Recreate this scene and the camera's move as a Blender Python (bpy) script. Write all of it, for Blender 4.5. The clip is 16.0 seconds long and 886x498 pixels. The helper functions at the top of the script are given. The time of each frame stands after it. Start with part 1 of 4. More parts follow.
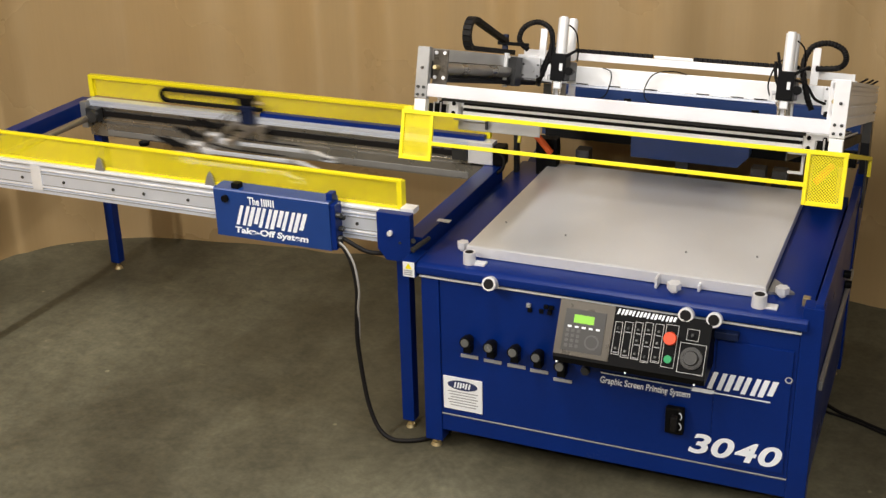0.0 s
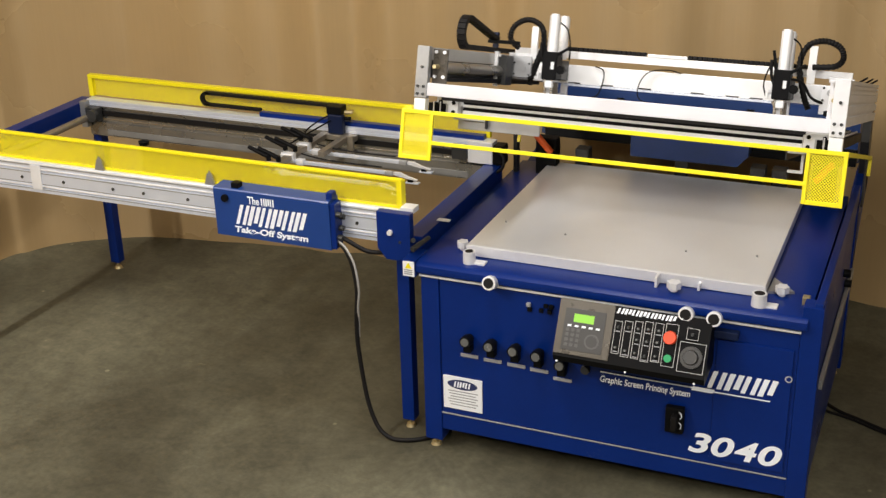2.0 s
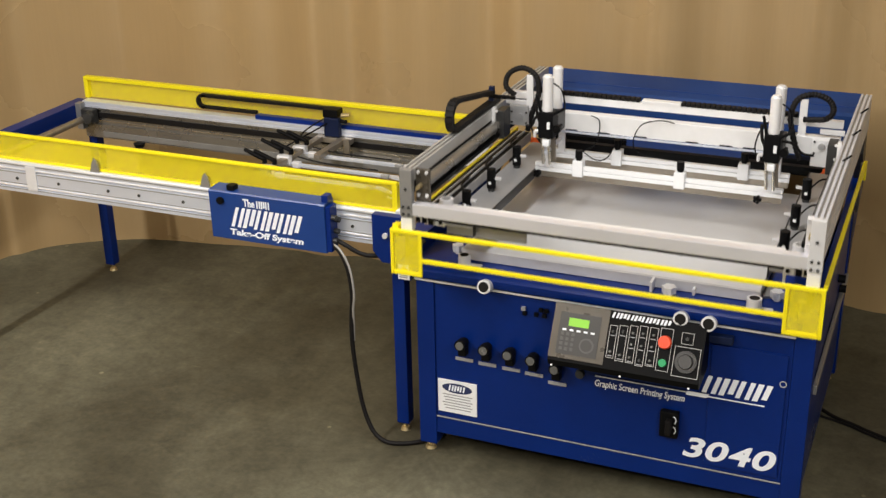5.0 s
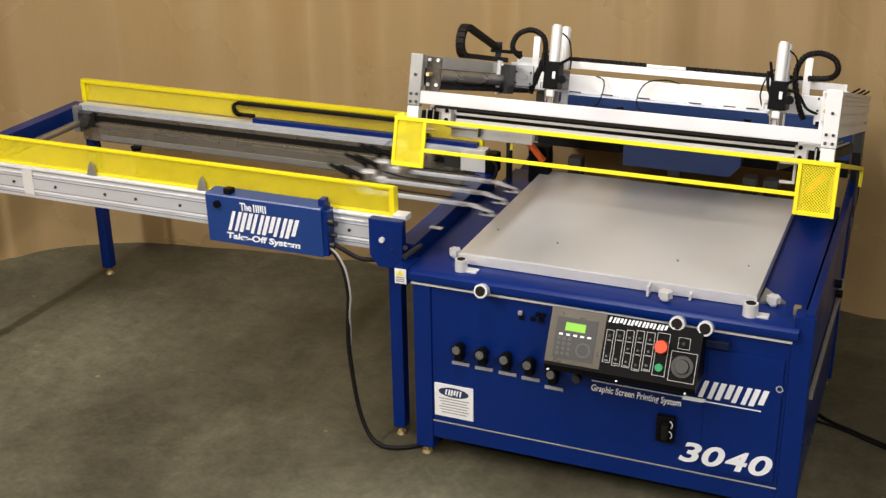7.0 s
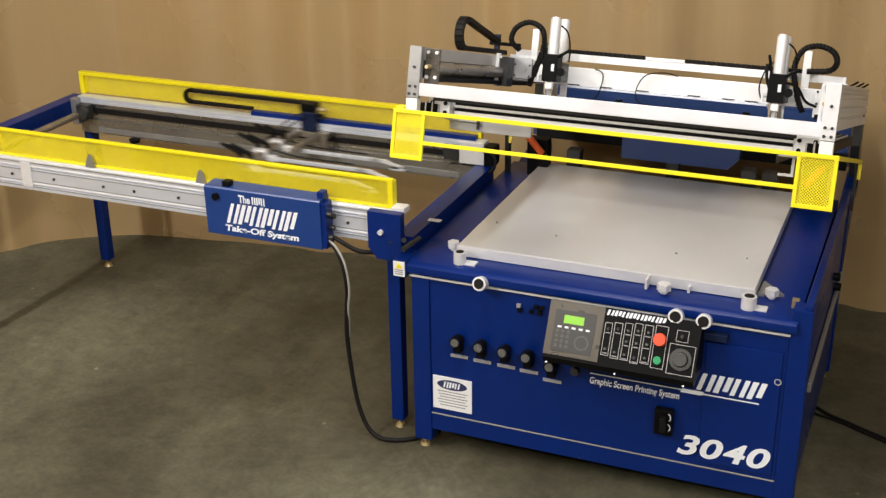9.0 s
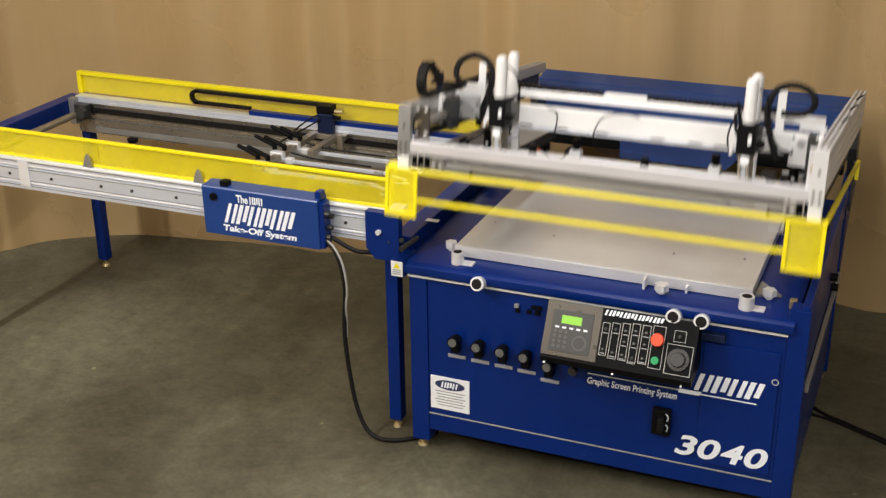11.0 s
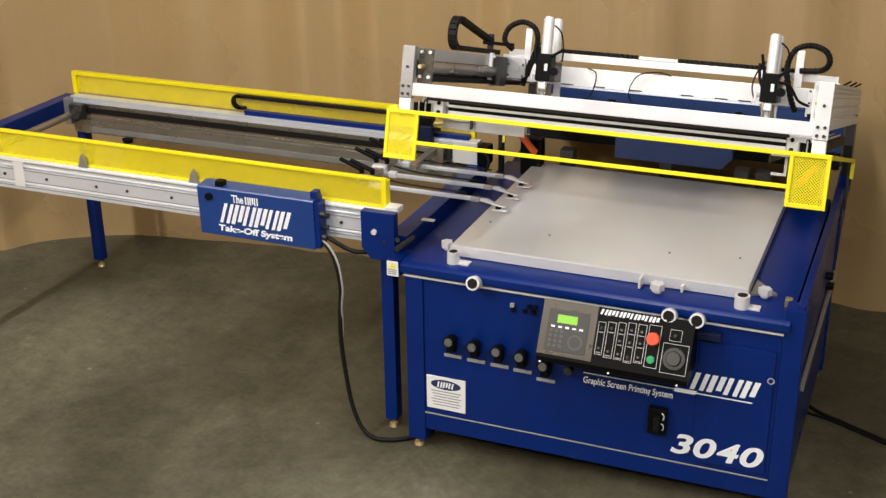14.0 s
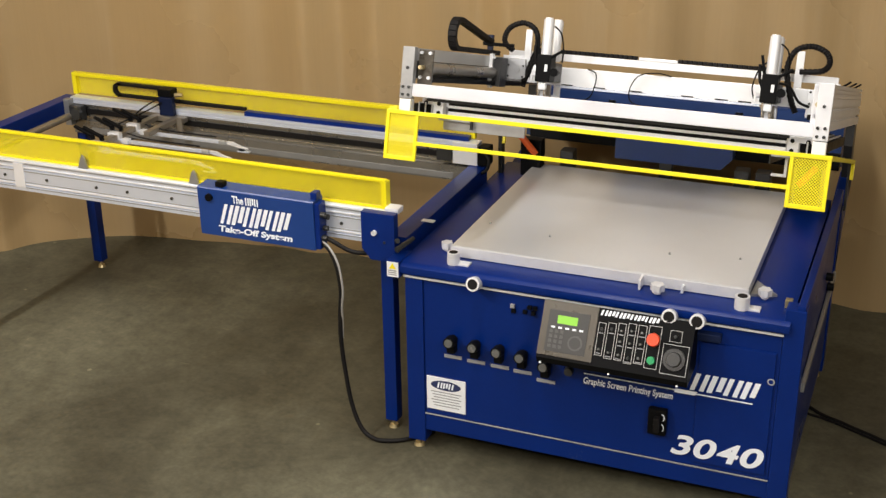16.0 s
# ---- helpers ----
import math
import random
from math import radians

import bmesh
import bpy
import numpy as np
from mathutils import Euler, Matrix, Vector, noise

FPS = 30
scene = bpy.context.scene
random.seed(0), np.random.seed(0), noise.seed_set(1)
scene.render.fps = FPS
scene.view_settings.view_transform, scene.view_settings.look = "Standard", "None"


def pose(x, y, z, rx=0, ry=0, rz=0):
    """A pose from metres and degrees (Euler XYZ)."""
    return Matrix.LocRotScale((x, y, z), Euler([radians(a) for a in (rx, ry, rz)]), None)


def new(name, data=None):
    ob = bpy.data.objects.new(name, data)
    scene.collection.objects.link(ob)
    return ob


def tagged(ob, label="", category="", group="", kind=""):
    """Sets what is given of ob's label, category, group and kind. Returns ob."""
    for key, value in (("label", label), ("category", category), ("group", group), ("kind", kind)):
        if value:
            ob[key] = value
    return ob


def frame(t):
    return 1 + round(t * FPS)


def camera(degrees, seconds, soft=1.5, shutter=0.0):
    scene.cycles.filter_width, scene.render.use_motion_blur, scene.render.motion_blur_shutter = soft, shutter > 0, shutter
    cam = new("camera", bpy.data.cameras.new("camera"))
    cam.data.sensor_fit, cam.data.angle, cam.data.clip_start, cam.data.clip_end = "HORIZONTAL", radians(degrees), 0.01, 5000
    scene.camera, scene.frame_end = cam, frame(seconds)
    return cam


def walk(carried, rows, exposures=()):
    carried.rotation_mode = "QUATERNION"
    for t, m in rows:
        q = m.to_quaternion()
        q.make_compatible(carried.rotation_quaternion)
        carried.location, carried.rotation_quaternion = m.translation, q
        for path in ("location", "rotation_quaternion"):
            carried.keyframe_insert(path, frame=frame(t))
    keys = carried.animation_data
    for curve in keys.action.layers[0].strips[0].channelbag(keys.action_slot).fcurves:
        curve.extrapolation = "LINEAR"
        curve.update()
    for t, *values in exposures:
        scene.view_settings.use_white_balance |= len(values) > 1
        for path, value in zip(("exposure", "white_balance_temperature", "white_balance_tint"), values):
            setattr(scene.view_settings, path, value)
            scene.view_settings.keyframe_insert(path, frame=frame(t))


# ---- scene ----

# ---------------- camera ----------------
cam = camera(39.27, 16.0, soft=1.4, shutter=0.8)
EYE = (1.904, -4.372, 3.009)
TURNS = [
    (0.0, 66.91, 1.29, 22.74), (0.5, 66.75, 1.28, 22.66), (1.0, 66.93, 1.24, 22.77), (1.5, 66.89, 1.22, 22.77),
    (2.0, 66.88, 1.32, 22.72), (2.5, 66.85, 1.26, 22.76), (3.0, 66.99, 1.30, 22.74), (3.5, 66.95, 1.25, 22.62),
    (4.0, 66.91, 1.06, 22.65), (5.2, 67.08, 0.99, 22.62), (6.5, 67.25, 0.92, 22.59), (7.0, 67.23, 0.81, 22.54),
    (7.5, 67.21, 0.54, 22.70), (8.0, 67.15, 0.72, 22.62), (8.5, 66.96, 0.74, 22.56), (9.0, 66.89, 0.74, 22.50),
    (10.2, 66.89, 0.68, 22.45), (11.5, 66.90, 0.61, 22.40), (12.0, 66.93, 0.56, 22.37), (12.5, 66.88, 0.60, 22.34),
    (13.0, 66.87, 0.57, 22.31), (13.5, 66.90, 0.68, 22.35), (14.0, 66.87, 0.68, 22.20), (14.5, 66.83, 0.75, 22.01),
    (15.0, 66.86, 0.82, 22.04), (15.5, 66.78, 0.68, 22.14), (16.0, 66.91, 0.69, 22.20)]
walk(cam, [(t, pose(*EYE, rx, ry, rz)) for t, rx, ry, rz in TURNS])

# ---------------- light ----------------
world = bpy.data.worlds.new("world")
scene.world = world
world.use_nodes = True
world.node_tree.nodes["Background"].inputs[0].default_value = (0.9, 0.85, 0.75, 1)
world.node_tree.nodes["Background"].inputs[1].default_value = 0.015
scene.view_settings.exposure = 0.0


def ceiling_lamp(x, y, sx, sy, power):
    data = bpy.data.lights.new("ceiling_lamp", "AREA")
    data.shape, data.size, data.size_y, data.energy = "RECTANGLE", sx, sy, power
    data.color = (1.0, 0.97, 0.93)
    ob = new("ceiling_lamp", data)
    ob.matrix_world = pose(x, y, 4.28)
    return ob


# rows of tubes that run away from the back wall, and one farther row across the room
for lx, ly, sx, sy, pw in ((-2.75, -3.7, 0.14, 2.8, 290), (0.35, -0.95, 0.30, 2.4, 106), (3.8, -3.8, 0.14, 2.6, 172),
                           (0.6, -5.6, 4.6, 0.3, 150)):
    ceiling_lamp(lx, ly, sx, sy, pw)

# ---------------- materials ----------------


def mat(name, color, rough=0.5, metal=0.0, grain=0.06, scale=60.0, wear=0.12, wear_scale=4.0, bump=0.05, stretch=None,
        spec=0.5, coat=0.0):
    m = bpy.data.materials.new(name)
    m.use_nodes = True
    nt = m.node_tree
    b = nt.nodes["Principled BSDF"]
    tc = nt.nodes.new("ShaderNodeTexCoord")
    mp = nt.nodes.new("ShaderNodeMapping")
    if stretch:
        mp.inputs["Scale"].default_value = stretch
    nt.links.new(tc.outputs["Object"], mp.inputs["Vector"])
    fine, broad = nt.nodes.new("ShaderNodeTexNoise"), nt.nodes.new("ShaderNodeTexNoise")
    fine.inputs["Scale"].default_value, fine.inputs["Detail"].default_value = scale, 4
    broad.inputs["Scale"].default_value, broad.inputs["Detail"].default_value = wear_scale, 6
    nt.links.new(mp.outputs[0], fine.inputs["Vector"])
    nt.links.new(tc.outputs["Object"], broad.inputs["Vector"])
    add = nt.nodes.new("ShaderNodeMath")
    add.operation = "MULTIPLY_ADD"
    nt.links.new(fine.outputs["Fac"], add.inputs[0])
    add.inputs[1].default_value = grain * 2
    mb = nt.nodes.new("ShaderNodeMath")
    mb.operation = "MULTIPLY_ADD"
    nt.links.new(broad.outputs["Fac"], mb.inputs[0])
    mb.inputs[1].default_value, mb.inputs[2].default_value = wear * 2, 1 - grain - wear
    nt.links.new(mb.outputs[0], add.inputs[2])
    mul = nt.nodes.new("ShaderNodeVectorMath")
    mul.operation = "SCALE"
    mul.inputs[0].default_value = color
    nt.links.new(add.outputs[0], mul.inputs["Scale"])
    nt.links.new(mul.outputs[0], b.inputs["Base Color"])
    rr = nt.nodes.new("ShaderNodeMath")
    rr.operation = "MULTIPLY_ADD"
    nt.links.new(broad.outputs["Fac"], rr.inputs[0])
    rr.inputs[1].default_value, rr.inputs[2].default_value = 0.25, max(0.02, rough - 0.125)
    nt.links.new(rr.outputs[0], b.inputs["Roughness"])
    b.inputs["Metallic"].default_value = metal
    b.inputs["Specular IOR Level"].default_value = spec
    b.inputs["Coat Weight"].default_value = coat
    if bump:
        bp = nt.nodes.new("ShaderNodeBump")
        bp.inputs["Strength"].default_value, bp.inputs["Distance"].default_value = bump, 0.003
        nt.links.new(fine.outputs["Fac"], bp.inputs["Height"])
        nt.links.new(bp.outputs[0], b.inputs["Normal"])
    return m


def perforated(name, color, pitch, fill):
    m = mat(name, color, 0.4, 0, 0.04, 40, 0.08, 6, 0)
    nt = m.node_tree
    b, out = nt.nodes["Principled BSDF"], nt.nodes["Material Output"]
    tc = nt.nodes.new("ShaderNodeTexCoord")
    sep = nt.nodes.new("ShaderNodeSeparateXYZ")
    nt.links.new(tc.outputs["Object"], sep.inputs[0])

    def math_node(op, a, b2):
        n = nt.nodes.new("ShaderNodeMath")
        n.operation = op
        for i, val in enumerate((a, b2)):
            if isinstance(val, (int, float)):
                n.inputs[i].default_value = val
            elif val is not None:
                nt.links.new(val, n.inputs[i])
        return n.outputs[0]
    k = math.pi / pitch
    s = math_node("ADD", sep.outputs["X"], sep.outputs["Z"])
    d = math_node("SUBTRACT", sep.outputs["X"], sep.outputs["Z"])
    w = math_node("MULTIPLY", math_node("SINE", math_node("MULTIPLY", s, k), None),
                  math_node("SINE", math_node("MULTIPLY", d, k), None))
    hole = math_node("GREATER_THAN", math_node("ABSOLUTE", w, None), fill)
    tr = nt.nodes.new("ShaderNodeBsdfTransparent")
    mix = nt.nodes.new("ShaderNodeMixShader")
    nt.links.new(hole, mix.inputs[0])
    nt.links.new(b.outputs[0], mix.inputs[1])
    nt.links.new(tr.outputs[0], mix.inputs[2])
    nt.links.new(mix.outputs[0], out.inputs["Surface"])
    return m


BLUE = mat("blue_paint", (0.0010, 0.0170, 0.142), 0.33, 0, 0.08, 90, 0.22, 3, 0.06, spec=0.26)
def chipped(m, density, tone):
    """Fine pale chips and dust specks strewn over a paint."""
    nt = m.node_tree
    b = nt.nodes["Principled BSDF"]
    old = b.inputs["Base Color"].links[0].from_socket
    tc = nt.nodes.new("ShaderNodeTexCoord")
    cell = nt.nodes.new("ShaderNodeTexNoise")
    cell.inputs["Scale"].default_value, cell.inputs["Detail"].default_value, cell.inputs["Roughness"].default_value = 55, 5, 0.8
    where = nt.nodes.new("ShaderNodeTexNoise")
    where.inputs["Scale"].default_value, where.inputs["Detail"].default_value = 2.3, 4
    both = nt.nodes.new("ShaderNodeMath")
    both.operation = "MULTIPLY"
    ramp = nt.nodes.new("ShaderNodeValToRGB")
    ramp.color_ramp.elements[0].position, ramp.color_ramp.elements[1].position = density, density + 0.06
    mix = nt.nodes.new("ShaderNodeMix")
    mix.data_type = "RGBA"
    mix.inputs["B"].default_value = tone
    nt.links.new(tc.outputs["Object"], cell.inputs["Vector"])
    nt.links.new(tc.outputs["Object"], where.inputs["Vector"])
    nt.links.new(cell.outputs["Fac"], both.inputs[0])
    nt.links.new(where.outputs["Fac"], both.inputs[1])
    nt.links.new(both.outputs[0], ramp.inputs[0])
    nt.links.new(ramp.outputs[0], mix.inputs["Factor"])
    nt.links.new(old, mix.inputs["A"])
    nt.links.new(mix.outputs["Result"], b.inputs["Base Color"])


chipped(BLUE, 0.42, (0.03, 0.05, 0.16, 1))
BLUE_SIDE = mat("blue_box_paint", (0.008, 0.042, 0.205), 0.38, 0, 0.05, 90, 0.14, 5, 0.05)
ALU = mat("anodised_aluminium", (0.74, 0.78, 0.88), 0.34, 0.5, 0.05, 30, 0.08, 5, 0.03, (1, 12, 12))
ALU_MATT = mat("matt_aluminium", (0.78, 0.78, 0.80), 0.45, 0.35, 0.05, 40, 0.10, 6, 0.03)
WHITE_ALU = mat("bright_aluminium", (0.87, 0.87, 0.88), 0.35, 0.25, 0.03, 40, 0.05, 5, 0.02)
BAR_ALU = mat("brushed_bar_aluminium", (0.86, 0.86, 0.92), 0.33, 0.6, 0.03, 40, 0.05, 5, 0.02, (1, 14, 14))
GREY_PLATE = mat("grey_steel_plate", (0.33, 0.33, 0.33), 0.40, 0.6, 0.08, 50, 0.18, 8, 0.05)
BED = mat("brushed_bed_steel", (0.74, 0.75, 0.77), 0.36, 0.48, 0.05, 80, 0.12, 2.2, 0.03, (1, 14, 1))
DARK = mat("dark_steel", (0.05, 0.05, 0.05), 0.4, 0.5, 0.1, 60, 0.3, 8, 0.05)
TUBE = mat("worn_steel_tube", (0.33, 0.29, 0.24), 0.35, 0.7, 0.1, 60, 0.25, 8, 0.05)
BLACK = mat("black_plastic", (0.0040, 0.0040, 0.0045), 0.46, 0, 0.1, 80, 0.2, 12, 0.05, spec=0.10)
RUBBER = mat("black_rubber", (0.007, 0.006, 0.006), 0.6, 0, 0.1, 80, 0.2, 12, 0.08, spec=0.22)
YELLOW = mat("yellow_paint", (0.86, 0.73, 0.008), 0.38, 0, 0.03, 60, 0.06, 5, 0.03)
YELLOW_MESH = perforated("yellow_perforated_sheet", (0.88, 0.75, 0.010), 0.0085, 0.33)
YELLOW_MESH_COARSE = perforated("yellow_perforated_plate", (0.86, 0.73, 0.008), 0.0108, 0.50)
WHITE = mat("white_plastic", (0.80, 0.81, 0.83), 0.4, 0, 0.03, 60, 0.05, 6, 0.02)
INK = mat("white_print", (0.88, 0.91, 0.97), 0.45, 0, 0.03, 60, 0.06, 12, 0)
GREY_INK = mat("grey_print", (0.30, 0.30, 0.31), 0.5, 0, 0.05, 60, 0.1, 12, 0)
DARK_INK = mat("dark_blue_print", (0.02, 0.03, 0.10), 0.5, 0, 0.05, 60, 0.1, 12, 0)
RED = mat("red_button", (0.80, 0.07, 0.015), 0.35, 0, 0.02, 40, 0.04, 6, 0)
GREEN = mat("green_button", (0.01, 0.30, 0.10), 0.35, 0, 0.02, 40, 0.04, 6, 0)
ORANGE = mat("orange_plastic", (0.80, 0.13, 0.02), 0.45, 0, 0.03, 40, 0.08, 6, 0.02)
BRASS = mat("brass_foot", (0.55, 0.45, 0.25), 0.4, 0.8, 0.1, 60, 0.2, 20, 0.05)
# pale tone for the highlight strand on the power cable
CABLE_GLINT = mat("cable_highlight_grey", (0.30, 0.29, 0.27), 0.45, 0, 0.05, 60, 0.1, 10, 0.02)
BRONZE_PLATE = mat("brushed_bronze_plate", (0.090, 0.078, 0.062), 0.30, 0.4, 0.06, 90, 0.1, 9, 0.03, (1, 16, 16))
KEYPAD = mat("keypad_grey", (0.040, 0.038, 0.036), 0.35, 0, 0.04, 60, 0.1, 10, 0)
PALE_PRINT = mat("pale_grey_print", (0.48, 0.47, 0.46), 0.5, 0, 0.05, 60, 0.1, 12, 0)
KEY_PRINT = mat("dim_key_print", (0.085, 0.082, 0.080), 0.45, 0, 0.05, 60, 0.1, 12, 0)
LENS = mat("gauge_face", (0.13, 0.13, 0.125), 0.25, 0.2, 0.1, 60, 0.2, 12, 0)
NAVY = mat("dark_navy_paint", (0.004, 0.010, 0.040), 0.45, 0, 0.08, 60, 0.2, 10, 0.04, spec=0.3)
HOOD = mat("dusty_blue_paint", (0.010, 0.040, 0.160), 0.42, 0, 0.08, 30, 0.28, 2.5, 0.05, spec=0.3)
POLISHED = mat("polished_steel", (0.62, 0.58, 0.52), 0.24, 0.92, 0.05, 60, 0.12, 8, 0.02)
DULL_PLATE = mat("dull_aluminium", (0.44, 0.44, 0.45), 0.42, 0.5, 0.06, 40, 0.16, 7, 0.04)
# darker copy of the aluminium, shade painted in for the left beam
SHADED_BEAM = mat("shaded_aluminium", (0.50, 0.50, 0.49), 0.38, 0.45, 0.06, 40, 0.16, 7, 0.04, (1, 12, 12))
RAIL_DARK = mat("dull_rail", (0.30, 0.285, 0.26), 0.28, 0.75, 0.08, 40, 0.22, 5, 0.03, (1, 10, 10))
CEIL = mat("ceiling_paint", (0.62, 0.60, 0.55), 0.8, 0, 0.03, 20, 0.06, 1, 0.03)
ROOM = mat("room_wall_paint", (0.22, 0.19, 0.15), 0.7, 0, 0.03, 20, 0.08, 1, 0.03)

LCD = bpy.data.materials.new("lit_display")
LCD.use_nodes = True
LCD.node_tree.nodes["Principled BSDF"].inputs["Base Color"].default_value = (0.2, 0.5, 0.05, 1)
LCD.node_tree.nodes["Principled BSDF"].inputs["Emission Color"].default_value = (0.42, 0.72, 0.05, 1)
LCD.node_tree.nodes["Principled BSDF"].inputs["Emission Strength"].default_value = 0.26


def stained_floor():
    m = mat("sealed_concrete", (0.121, 0.114, 0.082), 0.5, 0, 0.26, 38, 0.22, 0.9, 0.2, spec=0.18)
    nt = m.node_tree
    b = nt.nodes["Principled BSDF"]
    old = b.inputs["Base Color"].links[0].from_socket
    tc = nt.nodes.new("ShaderNodeTexCoord")
    mp = nt.nodes.new("ShaderNodeMapping")
    mp.inputs["Scale"].default_value = (1.0, 0.55, 1.0)
    n = nt.nodes.new("ShaderNodeTexNoise")
    n.inputs["Scale"].default_value, n.inputs["Detail"].default_value, n.inputs["Distortion"].default_value = 1.1, 9, 0.4
    ramp = nt.nodes.new("ShaderNodeValToRGB")
    ramp.color_ramp.elements[0].position, ramp.color_ramp.elements[1].position = 0.36, 0.66
    ramp.color_ramp.elements[0].color, ramp.color_ramp.elements[1].color = (0.52, 0.50, 0.47, 1), (1.20, 1.20, 1.16, 1)
    fleck = nt.nodes.new("ShaderNodeTexVoronoi")
    fleck.inputs["Scale"].default_value = 3.2
    spots = nt.nodes.new("ShaderNodeValToRGB")
    spots.color_ramp.elements[0].position, spots.color_ramp.elements[1].position = 0.03, 0.045
    spots.color_ramp.elements[0].color, spots.color_ramp.elements[1].color = (1.9, 1.9, 1.8, 1), (1, 1, 1, 1)
    nt.links.new(tc.outputs["Object"], mp.inputs[0])
    nt.links.new(mp.outputs[0], n.inputs["Vector"])
    nt.links.new(tc.outputs["Object"], fleck.inputs["Vector"])
    nt.links.new(n.outputs["Fac"], ramp.inputs[0])
    nt.links.new(fleck.outputs["Distance"], spots.inputs[0])
    mott = nt.nodes.new("ShaderNodeTexNoise")
    mott.inputs["Scale"].default_value, mott.inputs["Detail"].default_value, mott.inputs["Roughness"].default_value = 9.0, 10, 0.75
    mr = nt.nodes.new("ShaderNodeValToRGB")
    mr.color_ramp.elements[0].position, mr.color_ramp.elements[1].position = 0.34, 0.68
    mr.color_ramp.elements[0].color, mr.color_ramp.elements[1].color = (0.74, 0.74, 0.72, 1), (1.26, 1.25, 1.20, 1)
    sp = nt.nodes.new("ShaderNodeMapping")
    sp.inputs["Scale"].default_value, sp.inputs["Rotation"].default_value = (2.2, 16.0, 1.0), (0, 0, 0.5)
    scuff = nt.nodes.new("ShaderNodeTexNoise")
    scuff.inputs["Scale"].default_value, scuff.inputs["Detail"].default_value = 1.6, 5
    sr = nt.nodes.new("ShaderNodeValToRGB")
    sr.color_ramp.elements[0].position, sr.color_ramp.elements[1].position = 0.70, 0.78
    sr.color_ramp.elements[0].color, sr.color_ramp.elements[1].color = (1, 1, 1, 1), (1.7, 1.65, 1.5, 1)
    nt.links.new(tc.outputs["Object"], mott.inputs["Vector"])
    nt.links.new(tc.outputs["Object"], sp.inputs[0])
    nt.links.new(sp.outputs[0], scuff.inputs["Vector"])
    nt.links.new(mott.outputs["Fac"], mr.inputs[0])
    nt.links.new(scuff.outputs["Fac"], sr.inputs[0])
    m3, m4 = nt.nodes.new("ShaderNodeVectorMath"), nt.nodes.new("ShaderNodeVectorMath")
    m3.operation = m4.operation = "MULTIPLY"
    nt.links.new(old, m3.inputs[0])
    nt.links.new(mr.outputs[0], m3.inputs[1])
    nt.links.new(m3.outputs[0], m4.inputs[0])
    nt.links.new(sr.outputs[0], m4.inputs[1])
    old = m4.outputs[0]
    m1, m2 = nt.nodes.new("ShaderNodeVectorMath"), nt.nodes.new("ShaderNodeVectorMath")
    m1.operation = m2.operation = "MULTIPLY"
    nt.links.new(old, m1.inputs[0])
    nt.links.new(ramp.outputs[0], m1.inputs[1])
    nt.links.new(m1.outputs[0], m2.inputs[0])
    nt.links.new(spots.outputs[0], m2.inputs[1])
    # broad uneven patch, darker towards its middle between press and take-off unit
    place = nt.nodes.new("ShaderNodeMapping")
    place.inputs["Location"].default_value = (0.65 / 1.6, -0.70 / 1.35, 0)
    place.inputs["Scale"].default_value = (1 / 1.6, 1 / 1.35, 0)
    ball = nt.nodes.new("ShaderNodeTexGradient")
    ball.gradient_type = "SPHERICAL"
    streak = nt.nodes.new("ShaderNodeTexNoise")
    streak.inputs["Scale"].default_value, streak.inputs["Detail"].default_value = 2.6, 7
    dark_patch = nt.nodes.new("ShaderNodeMath")
    dark_patch.operation = "MULTIPLY"
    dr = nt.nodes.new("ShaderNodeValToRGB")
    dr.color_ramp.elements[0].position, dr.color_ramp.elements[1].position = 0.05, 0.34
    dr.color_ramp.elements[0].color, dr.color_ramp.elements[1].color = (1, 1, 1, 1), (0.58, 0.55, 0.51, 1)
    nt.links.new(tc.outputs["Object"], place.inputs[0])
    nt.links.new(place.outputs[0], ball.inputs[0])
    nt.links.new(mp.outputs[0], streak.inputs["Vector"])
    nt.links.new(ball.outputs["Fac"], dark_patch.inputs[0])
    nt.links.new(streak.outputs["Fac"], dark_patch.inputs[1])
    nt.links.new(dark_patch.outputs[0], dr.inputs[0])
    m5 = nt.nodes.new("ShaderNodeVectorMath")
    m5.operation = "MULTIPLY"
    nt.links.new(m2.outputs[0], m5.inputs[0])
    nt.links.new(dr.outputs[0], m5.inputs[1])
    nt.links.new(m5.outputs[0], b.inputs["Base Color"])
    return m


FLOOR = stained_floor()
WALL = mat("tan_wall_panel", (0.42, 0.288, 0.140), 0.27, 0, 0.05, 14, 0.05, 0.7, 0.0, (6, 6, 0.2), spec=1.0)
WALL_TANGENT = WALL.node_tree.nodes.new("ShaderNodeTangent")
WALL_TANGENT.direction_type, WALL_TANGENT.axis = "RADIAL", "Z"
WALL.node_tree.links.new(WALL_TANGENT.outputs[0], WALL.node_tree.nodes["Principled BSDF"].inputs["Tangent"])
WALL.node_tree.nodes["Principled BSDF"].inputs["Anisotropic"].default_value = 0.85
WALL.node_tree.nodes["Principled BSDF"].inputs["Specular Tint"].default_value = (1.0, 0.88, 0.66, 1)
WALL.node_tree.nodes["Principled BSDF"].inputs["Anisotropic Rotation"].default_value = 0.25

# ---------------- mesh helpers ----------------


def box(bm, x0, x1, y0, y1, z0, z1, bev=0.0):
    g = bmesh.ops.create_cube(bm, size=1.0)
    for v in g["verts"]:
        v.co = Vector(((x0 + x1) / 2 + v.co.x * (x1 - x0), (y0 + y1) / 2 + v.co.y * (y1 - y0), (z0 + z1) / 2 + v.co.z * (z1 - z0)))
    if bev:
        edges = list({e for v in g["verts"] for e in v.link_edges})
